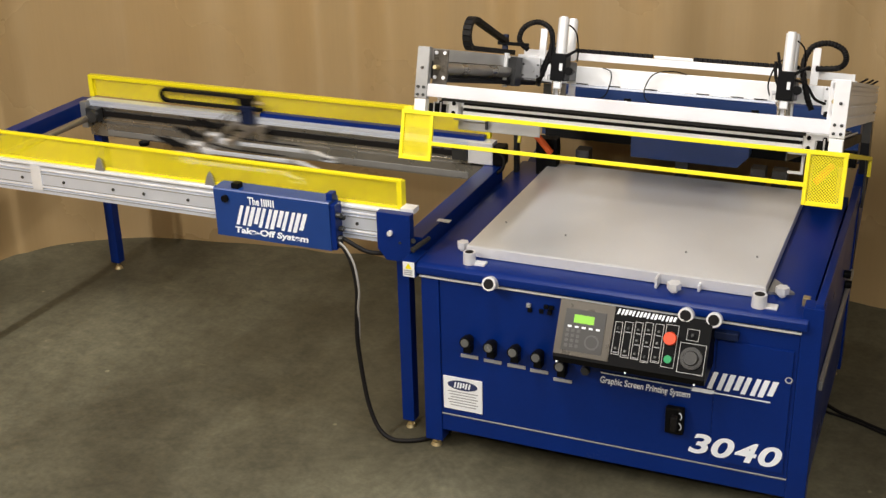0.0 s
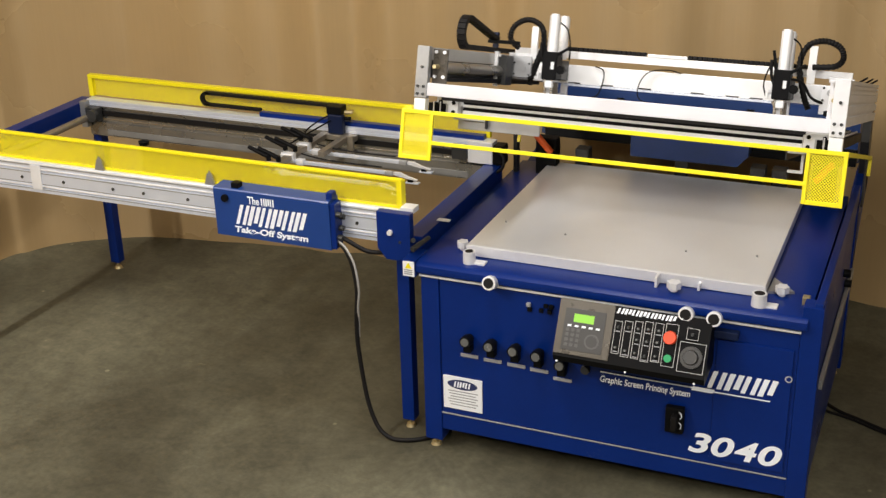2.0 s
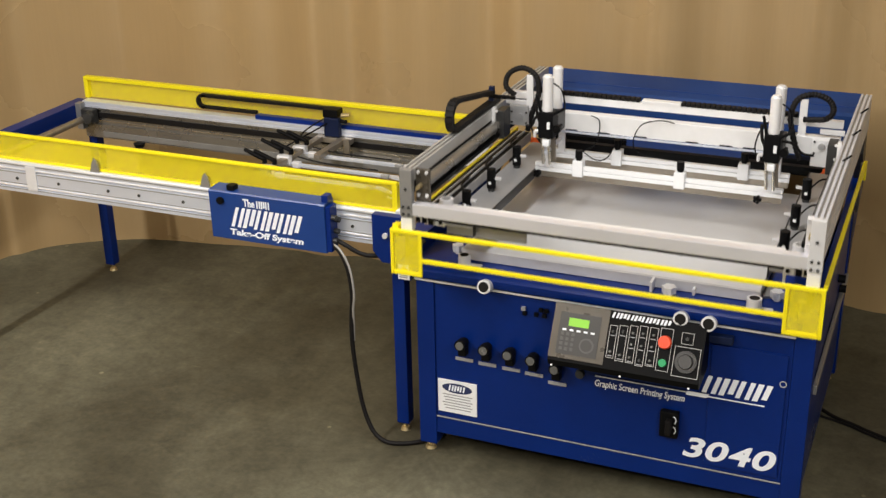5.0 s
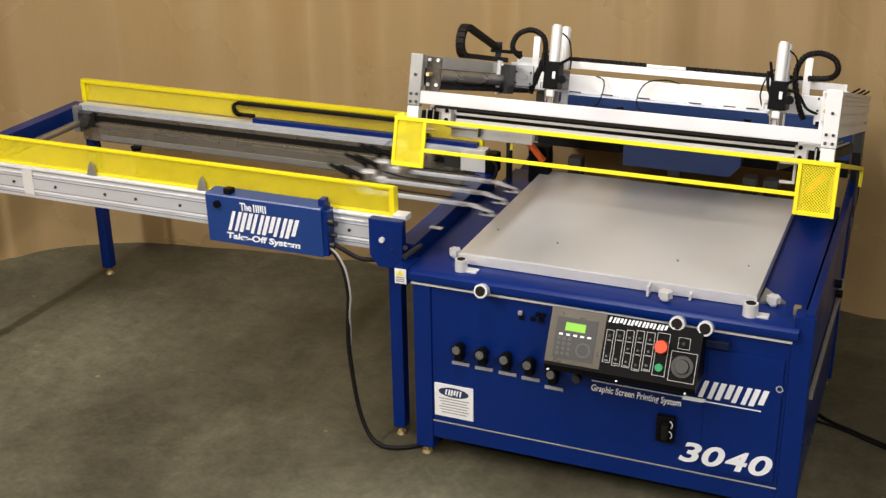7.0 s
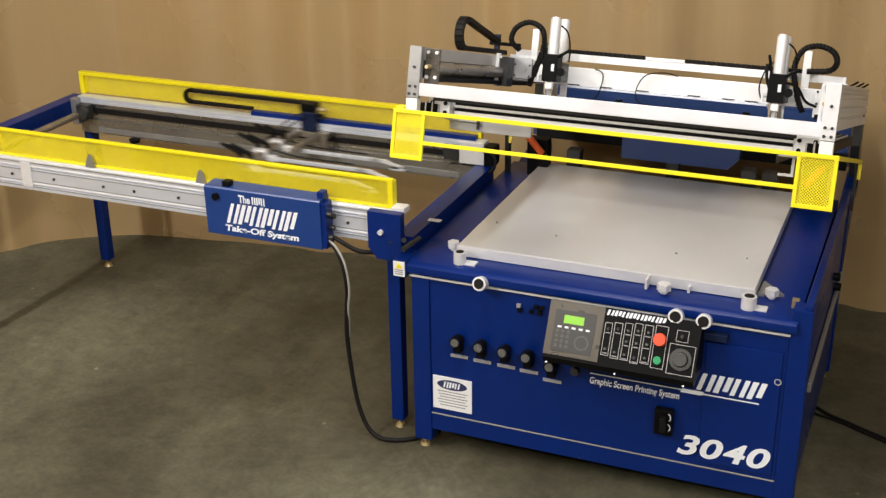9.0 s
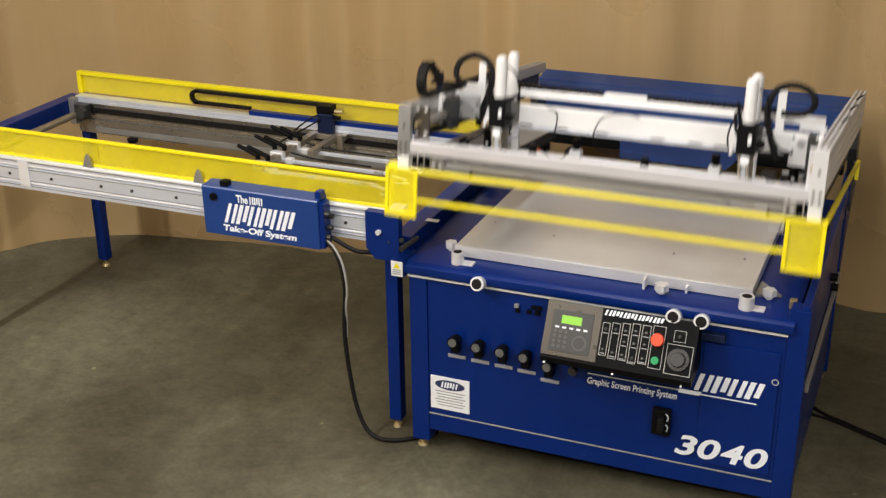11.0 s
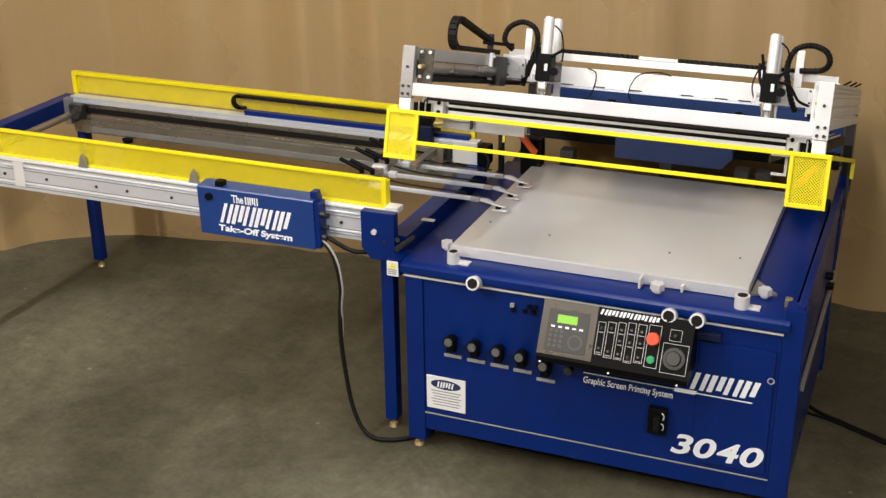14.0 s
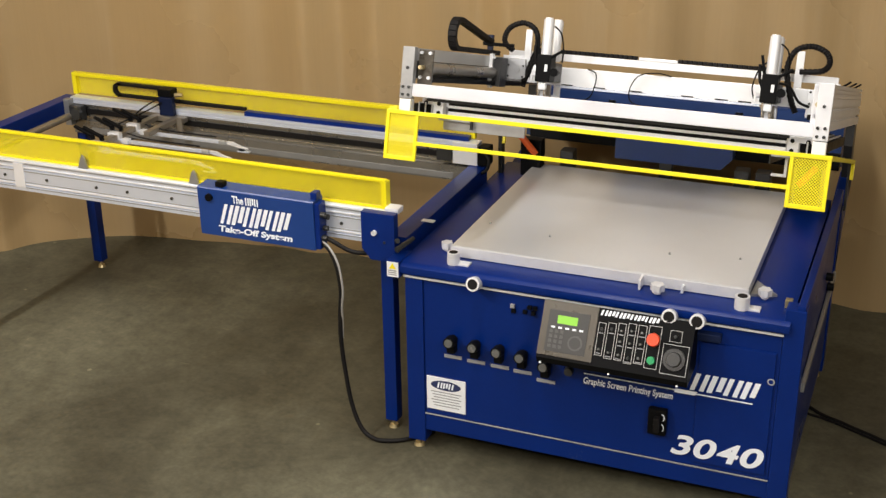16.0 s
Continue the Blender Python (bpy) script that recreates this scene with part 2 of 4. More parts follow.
        bmesh.ops.bevel(bm, geom=edges, offset=bev, segments=2, affect="EDGES", profile=0.6)
    return bm


def cyl(bm, p0, p1, r, r2=None, n=20):
    p0, p1 = Vector(p0), Vector(p1)
    m = Matrix.Translation((p0 + p1) / 2) @ (p1 - p0).to_track_quat("Z", "Y").to_matrix().to_4x4()
    bmesh.ops.create_cone(bm, cap_ends=True, segments=n, radius1=r, radius2=r if r2 is None else r2, depth=(p1 - p0).length, matrix=m)
    return bm


def prism(bm, poly, axis, a, b):
    """A polygon in the two other axes, drawn out along one axis from a to b."""
    def at(q, w):
        return {"x": (w, q[0], q[1]), "y": (q[0], w, q[1]), "z": (q[0], q[1], w)}[axis]
    va, vb = [bm.verts.new(at(q, a)) for q in poly], [bm.verts.new(at(q, b)) for q in poly]
    bm.faces.new(va)
    bm.faces.new(vb[::-1])
    for i in range(len(poly)):
        j = (i + 1) % len(poly)
        bm.faces.new((va[j], va[i], vb[i], vb[j]))
    bmesh.ops.recalc_face_normals(bm, faces=bm.faces[:])
    return bm


def smooth_line(pts, steps=8):
    pts = [Vector(p) for p in pts]
    out = []
    for i in range(len(pts) - 1):
        a, b, c, d = pts[max(i - 1, 0)], pts[i], pts[i + 1], pts[min(i + 2, len(pts) - 1)]
        for k in range(steps):
            t = k / steps
            out.append(0.5 * ((2 * b) + (c - a) * t + (2 * a - 5 * b + 4 * c - d) * t * t + (3 * b - a - 3 * c + d) * t ** 3))
    return out + [pts[-1]]


def pipe(bm, pts, r, n=10, steps=8, rib=0.0):
    line = smooth_line(pts, steps) if steps > 1 else [Vector(p) for p in pts]
    rings, side = [], None
    for i, p in enumerate(line):
        d = (line[min(i + 1, len(line) - 1)] - line[max(i - 1, 0)]).normalized()
        if side is None:
            side = d.cross(Vector((0.31, 0.2, 0.93))).normalized()
        side = (side - d * side.dot(d)).normalized()
        up = d.cross(side)
        rings.append([bm.verts.new(p + (side * math.cos(a) + up * math.sin(a)) * r * (1 + rib * (i % 2))) for a in (2 * math.pi * k / n for k in range(n))])
    for a, b in zip(rings, rings[1:]):
        for k in range(n):
            bm.faces.new((a[k], a[(k + 1) % n], b[(k + 1) % n], b[k])).smooth = True
    bm.faces.new(rings[0][::-1])
    bm.faces.new(rings[-1])
    return bm


def part(name, bm, material, parent=None, label="", at=None):
    me = bpy.data.meshes.new(name)
    bm.normal_update()
    bm.to_mesh(me)
    bm.free()
    me.materials.append(material)
    ob = new(name, me)
    ob.parent = parent
    if at is not None:
        ob.matrix_basis = at
    if label:
        ob["label"] = label
    return ob


def shaded(ob, angle=40):
    ob.data.shade_smooth()
    ob.data.set_sharp_from_angle(angle=radians(angle))
    return ob


def B():
    return bmesh.new()


def shift(bm, d):
    bmesh.ops.translate(bm, verts=bm.verts[:], vec=d)
    return bm


def lettering(name, words, size, width, m, material, parent, shear=0.0, bold=0.0, depth=0.0006, label=""):
    """Words laid out from their lower left corner, stretched to a width."""
    cu = bpy.data.curves.new(name, "FONT")
    cu.body, cu.size, cu.shear, cu.offset, cu.extrude = words, size, shear, bold, depth
    tmp = bpy.data.objects.new("tmp", cu)
    scene.collection.objects.link(tmp)
    dg = bpy.context.evaluated_depsgraph_get()
    dg.update()
    me = bpy.data.meshes.new_from_object(tmp.evaluated_get(dg))
    bpy.data.objects.remove(tmp)
    bpy.data.curves.remove(cu)
    xs = [v.co.x for v in me.vertices]
    k = width / (max(xs) - min(xs))
    x0 = min(xs)
    for v in me.vertices:
        v.co.x = (v.co.x - x0) * k
    me.materials.clear()
    me.materials.append(material)
    ob = new(name, me)
    ob.parent, ob.matrix_basis = parent, m
    if label:
        ob["label"] = label
    return ob


def strokes(name, parent, m, w, h, count, lean=0.25, material=None, depth=0.0008):
    """A plain row of leaning bars, two to a step, each one a part."""
    step = w / count
    for i in range(count):
        a, b = i * step, (i + 0.84) * step
        t = (b - a) * (0.34 + 0.06 * (i % 2))
        low = h * 0.15 * (i % 2)
        for poly in (((a, 0), (a + t, 0), (a + t, h), (a, h)), ((b - t, low), (b, low), (b, h), (b - t, h))):
            part(name, prism(B(), [(u + lean * v, v) for u, v in poly], "z", 0, depth), material or INK, parent, at=m)


def hoop(bm, r1, r0, n, depth=0.0008):
    """A flat ring with thickness, lying in x and y."""
    for z in (0.0, depth):
        for k in range(n):
            a, b = 2 * math.pi * k / n, 2 * math.pi * (k + 1) / n
            bm.faces.new([bm.verts.new((r * math.cos(q), r * math.sin(q), z)) for r, q in ((r0, a), (r1, a), (r1, b), (r0, b))])
    return bm


def outline(bm, x0, x1, y0, y1, t=0.0015, depth=0.0008):
    box(bm, x0, x1, y0, y0 + t, 0, depth)
    box(bm, x0, x1, y1 - t, y1, 0, depth)
    box(bm, x0, x0 + t, y0 + t, y1 - t, 0, depth)
    box(bm, x1 - t, x1, y0 + t, y1 - t, 0, depth)
    return bm


def on_front(x, z, y=-0.0012):
    return pose(x, y, z, 90)


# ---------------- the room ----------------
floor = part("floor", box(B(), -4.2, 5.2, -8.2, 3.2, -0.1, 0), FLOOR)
tagged(floor, "dull olive-grey sealed concrete floor, stained and scuffed", "floor", kind="structure")
ceiling = part("ceiling", box(B(), -4.2, 5.2, -8.2, 3.2, 4.3, 4.4), CEIL)
tagged(ceiling, "pale painted workshop ceiling", "ceiling", kind="structure")


def sheet_wall(name, pts, label, ripple, seed):
    """An upright sheet with thickness along a plan line, gently rippled."""
    line = smooth_line([(x, y, 0) for x, y in pts], 24)
    bm = B()
    rows = []
    s = 0.0
    rng = random.Random(seed)
    ph = [rng.uniform(0, 6.28) for _ in range(4)]
    for i, p in enumerate(line):
        d = (line[min(i + 1, len(line) - 1)] - line[max(i - 1, 0)]).normalized()
        nrm = Vector((-d.y, d.x, 0))
        if i:
            s += (p - line[i - 1]).length
        w = ripple * min(1.0, 0.08 + max(0.0, (p.x + 2.4) / 1.3)) * (math.sin(s * 9.1 + ph[0]) + 0.7 * math.sin(s * 15.7 + ph[1]) + 0.9 * math.sin(s * 4.3 + ph[2]))
        a, b = p + nrm * w, p + nrm * 0.06
        rows.append([bm.verts.new((a.x, a.y, 0)), bm.verts.new((a.x, a.y, 4.3)), bm.verts.new((b.x, b.y, 4.3)), bm.verts.new((b.x, b.y, 0))])
    for a, b in zip(rows, rows[1:]):
        for k in range(4):
            bm.faces.new((a[k], b[k], b[(k + 1) % 4], a[(k + 1) % 4]))
    bm.faces.new(rows[0])
    bm.faces.new(rows[-1][::-1])
    bmesh.ops.recalc_face_normals(bm, faces=bm.faces[:])
    ob = shaded(part(name, bm, WALL), 30)
    return tagged(ob, label, "wall", kind="structure")


sheet_wall("wall_north", [(-3.72, -8.0), (-3.55, -3.0), (-3.47, 0.2), (-3.393, 1.018), (-3.316, 1.187), (-3.219, 1.338), (-3.032, 1.494), (-2.784, 1.634), (-2.62, 1.680),
                          (-2.227, 1.75), (-1.842, 1.797), (-1.142, 1.882), (0.2, 2.04), (1.55, 2.18), (3.2, 2.34), (5.2, 2.5)],
           "tan laminate wall panel rounding the corner, with faint upright ripples", 0.020, 5)
for nm, bx in (("wall_south", (-4.2, 5.2, -8.2, -8.1)), ("wall_east", (5.1, 5.2, -8.1, 3.2))):
    tagged(part(nm, box(B(), bx[0], bx[1], bx[2], bx[3], 0, 4.3), ROOM), "plain light brown painted wall", "wall", kind="structure")

# ---------------- the press body ----------------
press = tagged(new("press_body"), "dark blue steel screen press cabinet with controls along its front", "printing press")
XL, XR = -0.082, 1.565
YB = 1.36
# table top with a rounded front lip
bm = B()
lip = [(-0.022, 0.862), (-0.026, 0.878), (-0.024, 0.895), (-0.014, 0.905), (0.004, 0.910), (YB, 0.910), (YB, 0.862)]
prism(bm, lip, "x", XL - 0.02, XR - 0.055)
shaded(part("table_top", bm, BLUE, press), 30)
part("side_flange", box(B(), XR - 0.036, XR - 0.006, 0.0, YB, 0.86, 0.972, 0.004), BLUE, press)
part("trim_strip", box(B(), XL - 0.005, XR - 0.075, -0.012, -0.002, 0.842, 0.851, 0.002), ALU_MATT, press, "dull metal edging strip")
part("front_panel", box(B(), 0.0, 1.486, 0.004, 0.02, 0.193, 0.845, 0.001), BLUE, press)
part("access_door", box(B(), 1.178, 1.470, -0.004, 0.004, 0.215, 0.762, 0.002), BLUE, press, "blue access door with a thin shadow gap")
part("bottom_rail", box(B(), XL + 0.07, XR - 0.075, 0.002, 0.06, 0.105, 0.190, 0.003), BLUE, press)
part("seam_strip", box(B(), 0.0, 1.486, -0.003, 0.001, 0.188, 0.194, 0.001), GREY_INK, press)
for x0, x1 in ((XL, -0.001), (1.487, XR)):
    part("corner_post", box(B(), x0, x1, -0.004, 0.075, 0.045, 0.86 if x0 < 0 else 0.955, 0.004), BLUE, press)
    part("corner_post", box(B(), x0, x1, YB - 0.075, YB, 0.045, 0.86, 0.004), BLUE, press)
part("side_panel", box(B(), XR - 0.03, XR - 0.008, 0.075, YB - 0.075, 0.11, 0.86, 0.002), BLUE, press)
part("side_panel", box(B(), XL + 0.008, XL + 0.03, 0.075, YB - 0.075, 0.11, 0.86, 0.002), BLUE, press)
part("rear_panel", box(B(), XL + 0.08, XR - 0.08, YB - 0.03, YB - 0.01, 0.11, 0.86, 0.002), BLUE, press)
part("side_rail", box(B(), XR - 0.004, XR + 0.012, 0.10, 1.25, 0.56, 0.60, 0.003), GREY_PLATE, press, "scratched grey rail")
for fx in (XL + 0.035, XR - 0.04):
    for fy in (0.035, YB - 0.04):
        f = part("levelling_foot", cyl(B(), (fx, fy, 0.0), (fx, fy, 0.014), 0.026, 0.020), BRASS, press, "brass-coloured levelling foot")
        part("stud", cyl(B(), (fx, fy, 0.012), (fx, fy, 0.05), 0.009), BRASS, f)
# rear pivot arms
for x0, x1 in ((XL, XL + 0.05), (XR - 0.05, XR)):
    part("pivot_arm", prism(B(), [(YB - 0.06, 0.55), (1.62, 0.82), (1.74, 0.86), (1.74, 0.95), (1.64, 0.96), (YB - 0.06, 0.89)], "x", x0, x1), BLUE, press)
part("drive_cover", prism(B(), [(0.485, 1.030), (0.485, 1.150), (1.05, 1.150), (1.05, 1.085), (1.00, 1.030)], "y", 1.262, 1.345), BLUE_SIDE, press, "lighter blue sheet-metal drive cover")
part("cover_post", box(B(), 0.70, 0.76, 1.29, 1.33, 0.909, 1.032), DARK, press)
for sx in (0.20, 1.06, 1.16):
    part("rear_bracket", box(B(), sx, sx + 0.07, 1.28, 1.35, 0.912, 1.03, 0.006), DARK, press)
for x0, x1 in ((0.045, 0.112), (1.440, 1.373)):
    b = shaded(part("buffer", cyl(B(), (x0, 1.135, 1.132), (x1, 1.160, 1.040), 0.017, n=16), ORANGE, press, "slanting orange buffer"))
    part("buffer_mount", box(B(), min(x0, x1) - 0.02, max(x0, x1) + 0.02, 1.185, 1.25, 0.911, 1.10, 0.006), BLACK, b)
# front regulators with label strips
for kx, kz in ((0.131, 0.581), (0.237, 0.577), (0.344, 0.574), (0.446, 0.569), (0.549, 0.546)):
    k = part("regulator_knob", cyl(cyl(B(), (kx + 0.004, 0.004, kz), (kx + 0.004, -0.018, kz), 0.019), (kx + 0.004, -0.018, kz), (kx + 0.004, -0.056, kz + 0.006), 0.026, 0.024), BLACK, press, "black knurled regulator knob")
    shaded(k)
    cap = part("knob_cap", cyl(B(), (kx + 0.004, -0.056, kz + 0.006), (kx + 0.004, -0.0595, kz + 0.0065), 0.0180), LENS, k)
    part("knob_base", box(B(), kx - 0.014, kx + 0.022, -0.034, 0.004, kz - 0.055, kz - 0.018, 0.004), BLACK, k)
    part("label_strip", box(B(), kx - 0.038, kx + 0.042, -0.0010, 0.004, kz - 0.094, kz - 0.080), GREY_INK, press, "small pale label strip")
k = part("port", cyl(B(), (0.649, 0.004, 0.527), (0.649, -0.014, 0.527), 0.020, 0.018), DARK, press, "round black air port")
for sx, sz in ((0.40, 0.783), (0.475, 0.788), (0.498, 0.788), (0.455, 0.765), (0.49, 0.764), (0.405, 0.762)):
    part("mini_switch", box(B(), sx - 0.008, sx + 0.010, -0.010, 0.004, sz - 0.007, sz + 0.009, 0.002), BLACK if sx != 0.40 else GREY_INK, press)
# palm buttons on the lip
for kx, kz in ((0.247, 0.872), (1.059, 0.866), (1.168, 0.864)):
    ax = Vector((0, -1, 0.30)).normalized()
    o = Vector((kx, -0.010, kz - 0.006))
    r = part("palm_button", cyl(B(), o, o + ax * 0.052, 0.0295, n=28), ALU_MATT, press, "white ring around a dark palm button")
    shaded(r)
    part("button_rim", cyl(B(), o + ax * 0.050, o + ax * 0.0535, 0.0265, n=24), ALU_MATT, r)
    part("button_face", cyl(B(), o + ax * 0.051, o + ax * 0.055, 0.0215, n=24), RUBBER, r)
# disconnect switch
sw = part("power_switch", box(B(), 0.993, 1.070, -0.028, 0.004, 0.318, 0.437, 0.008), BLACK, press, "black rotary power switch")
part("switch_lever", box(B(), 1.022, 1.046, -0.055, -0.026, 0.345, 0.410, 0.005), RUBBER, sw)
for sz in (0.358, 0.405):
    arc = [(1.046 + 0.016 * math.sin(a), -0.0295, sz + 0.018 * math.cos(a)) for a in (0.3, 0.7, 1.1, 1.6, 2.1, 2.5)]
    part("switch_mark", pipe(B(), arc, 0.0022, 6, 1), INK, sw)
# maker's plate
pl = part("maker_plate", box(B(), 0.009, 0.190, -0.0016, 0.004, 0.221, 0.381, 0.0006), WHITE, press, "white maker's plate with a dark oval and grey lines")
bm = B()
bmesh.ops.create_circle(bm, cap_ends=True, segments=40, radius=1.0, matrix=Matrix.Translation((0.099, -0.0020, 0.345)) @ Matrix.Rotation(radians(90), 4, "X") @ Matrix.Diagonal((0.070, 0.024, 1, 1)))
part("plate_oval", bm, DARK_INK, pl)
strokes("mark_bar", pl, on_front(0.058, 0.331, -0.0024), 0.078, 0.028, 3, 0.2)
for i in range(6):
    part("text_bar", box(B(), 0.030 + 0.006 * (i % 3), 0.170 - 0.009 * (i % 2), -0.0021, -0.0014, 0.308 - 0.0135 * i, 0.3125 - 0.0135 * i), GREY_INK, pl)
# lettering
for i, digit in enumerate("3040"):
    lettering("digit", digit, 0.126, 0.092, on_front(1.090 + 0.0935 * i, 0.2405, -0.0052), INK, press, 0.24, 0.0034, label="bold white slanted numeral")
lettering("caption", "Graphic Screen Printing System", 0.042, 0.372, on_front(0.713, 0.484), INK, press, 0.14, 0.0007, label="white slanted caption")
part("caption_rule", box(B(), 0.713, 1.120, -0.0016, 0.003, 0.527, 0.531), INK, press)
strokes("mark_bar", press, on_front(1.150, 0.545, -0.0055), 0.262, 0.078, 4, 0.30)
part("mark_tail", prism(B(), [(0.0, 0.0), (0.085, 0.0), (0.095, 0.018), (0.008, 0.018)], "z", 0, 0.0008), INK, press, at=on_front(1.088, 0.521, -0.0055))
part("brand_rule", box(B(), 1.170, 1.398, -0.0056, -0.0035, 0.526, 0.531), INK, press)
bm = B()
hoop(bm, 0.014, 0.010, 24)
part("ring_mark", bm, PALE_PRINT, press, at=on_front(1.460, 0.639, -0.0045))
# sloping control panel
PZ0, PZ1, PY0, PY1, PX0, PX1 = 0.664, 0.868, -0.170, -0.060, 0.560, 1.160
bm = B()
prism(bm, [(PY1, PZ1), (PY0, PZ0), (PY0 + 0.010, PZ0 - 0.028), (0.003, PZ0 - 0.010), (0.003, PZ1 - 0.03)], "x", PX0, PX1 + 0.006)
panel = part("control_panel", bm, BLACK, press, "sloping black control panel with a small lit display")
slope = math.degrees(math.atan2(PZ1 - PZ0, PY1 - PY0))
PW, PH = PX1 - PX0, math.hypot(PZ1 - PZ0, PY1 - PY0)
PM = pose(PX0, PY0, PZ0, slope)


def on_panel(name, bm, material, label=""):
    return part(name, bm, material, panel, label, at=PM)


on_panel("faceplate", box(B(), 0.0, 0.225, 0.012, PH, 0.0, 0.004, 0.001), BRONZE_PLATE, "brushed bronze faceplate")
on_panel("keypad", box(B(), 0.028, 0.195, 0.03, PH - 0.035, 0.004, 0.006, 0.001), KEYPAD, "grey membrane keypad")
on_panel("display", box(B(), 0.066, 0.148, PH - 0.088, PH - 0.055, 0.006, 0.0075), LCD, "small lit green display")
for i in range(5):
    on_panel("key_tab", box(B(), 0.044 + 0.029 * i, 0.060 + 0.029 * i, PH - 0.108, PH - 0.100, 0.006, 0.007), INK)
for i in range(3):
    for j in range(4):
        on_panel("key", box(B(), 0.040 + 0.022 * i, 0.053 + 0.022 * i, 0.045 + 0.020 * j, 0.058 + 0.020 * j, 0.006, 0.0072, 0.001), KEY_PRINT)
on_panel("jog_ring", cyl(B(), (0.150, 0.075, 0.005), (0.150, 0.075, 0.0072), 0.030, n=28), KEY_PRINT)
on_panel("jog_centre", cyl(B(), (0.150, 0.075, 0.006), (0.150, 0.075, 0.008), 0.023, n=28), KEYPAD)
strokes("mark_bar", panel, PM @ pose(0.232, PH - 0.028, 0.0006), 0.235, 0.022, 8, 0.3)
for i, (a, b, lo, hi) in enumerate(((0.232, 0.262, 0.045, 0.175), (0.270, 0.303, 0.038, 0.180), (0.311, 0.342, 0.038, 0.185), (0.350, 0.382, 0.032, 0.190), (0.390, 0.424, 0.038, 0.190), (0.432, 0.482, 0.028, 0.195))):
    on_panel("group_outline", outline(B(), a, b, lo, hi, 0.0020, 0.001), PALE_PRINT)
    for zz in ((lo + 0.022, hi - 0.030, (lo + hi) / 2) if 1 < i < 5 else (lo + 0.025, hi - 0.025) if i < 2 else ()):
        c = on_panel("toggle", cyl(B(), ((a + b) / 2, zz, 0), ((a + b) / 2, zz, 0.012), 0.0065, 0.005, 14), LENS if (i * 7 + int(zz * 400)) % 3 else DARK)
        on_panel("toggle_tag", box(B(), a + 0.006, b - 0.006, zz - 0.018, zz - 0.014, 0.0, 0.0008), GREY_INK)
shaded(on_panel("stop_button", cyl(cyl(B(), (0.457, 0.140, 0), (0.457, 0.140, 0.018), 0.014), (0.457, 0.140, 0.018), (0.457, 0.140, 0.034), 0.027, 0.024, 28), RED, "red mushroom stop button"))
shaded(on_panel("start_button", cyl(B(), (0.457, 0.060, 0), (0.457, 0.060, 0.014), 0.016, 0.015, 24), GREEN, "green start button"))
on_panel("group_outline", outline(B(), 0.495, 0.597, 0.018, 0.135, 0.0022, 0.001), PALE_PRINT)
on_panel("group_outline", outline(B(), 0.515, 0.562, 0.145, 0.190, 0.0018, 0.001), PALE_PRINT)
shaded(on_panel("speed_dial", cyl(cyl(B(), (0.545, 0.078, 0), (0.545, 0.078, 0.008), 0.043, n=32), (0.545, 0.078, 0.008), (0.545, 0.078, 0.026), 0.030, 0.026, 28), KEYPAD, "dark grey speed dial"))
on_panel("toggle", cyl(B(), (0.538, 0.166, 0), (0.538, 0.166, 0.014), 0.007, 0.006, 14), DARK)
for sx, sy in ((0.24, PH - 0.012), (0.49, PH - 0.012), (0.02, -0.02), (0.30, -0.02), (0.57, -0.02)):
    on_panel("screw", cyl(B(), (sx, sy, 0 if sy > 0 else -0.006), (sx, sy, 0.003 if sy > 0 else 0.004), 0.004, n=10), ALU_MATT)
# dark box stands in for the shadow beneath the lip
part("lip_shade_block", box(B(), PX1 + 0.007, 1.26, -0.03, 0.003, 0.780, 0.812, 0.004), NAVY, press)
part("stop_block", box(B(), 1.470, 1.498, 0.10, 0.13, 0.910, 0.945, 0.003), BRASS, press)
for sy, sz in ((0.90, 0.72), (1.02, 0.62)):
    part("side_knob", cyl(B(), (XR - 0.01, sy, sz), (XR + 0.022, sy, sz), 0.018), BLACK, press)

# ---------------- the print bed ----------------
bed = tagged(new("print_bed"), "flat brushed-steel printing bed on the blue cabinet top", "printing bed")
part("bed_plate", box(B(), 0.084, 1.327, 0.120, 1.250, 0.916, 0.960, 0.0015), BED, bed)
part("bed_edge", box(B(), 0.082, 1.329, 0.112, 0.119, 0.914, 0.958, 0.001), ALU_MATT, bed, "pale aluminium front edge")
part("bed_support", box(B(), 0.14, 1.27, 0.16, 1.2, 0.909, 0.917), DARK, bed)
for px, py in ((0.152, 0.41), (0.443, 0.356), (0.965, 0.349), (1.247, 0.396)):
    part("register_pin", cyl(B(), (px, py, 0.96), (px, py, 0.966), 0.005, 0.004, 12), GREY_PLATE, bed)
part("edge_catch", box(B(), 0.905, 0.915, 0.06, 0.113, 0.914, 0.956, 0.001), ALU_MATT, bed)
part("edge_catch", box(B(), 1.07, 1.08, 0.085, 0.113, 0.914, 0.940, 0.001), ALU_MATT, bed)


def adjuster(x, y, z, r, h, dished):
    bm = B()
    if dished:
        cyl(bm, (x, y, z), (x, y, z + h), r, r * 0.96, 28)
    else:
        lobes = []
        for i in range(36):
            a = i * math.pi / 18
            q = r * (0.88 + 0.12 * math.cos(6 * a))
            lobes.append((x + q * math.cos(a), y + q * math.sin(a)))
        prism(bm, lobes, "z", z + h * 0.3, z + h)
        cyl(bm, (x, y, z), (x, y, z + h * 0.32), r * 0.5, n=16)
    k = shaded(part("adjuster_knob", bm, ALU_MATT, bed, "ribbed aluminium adjusting knob"))
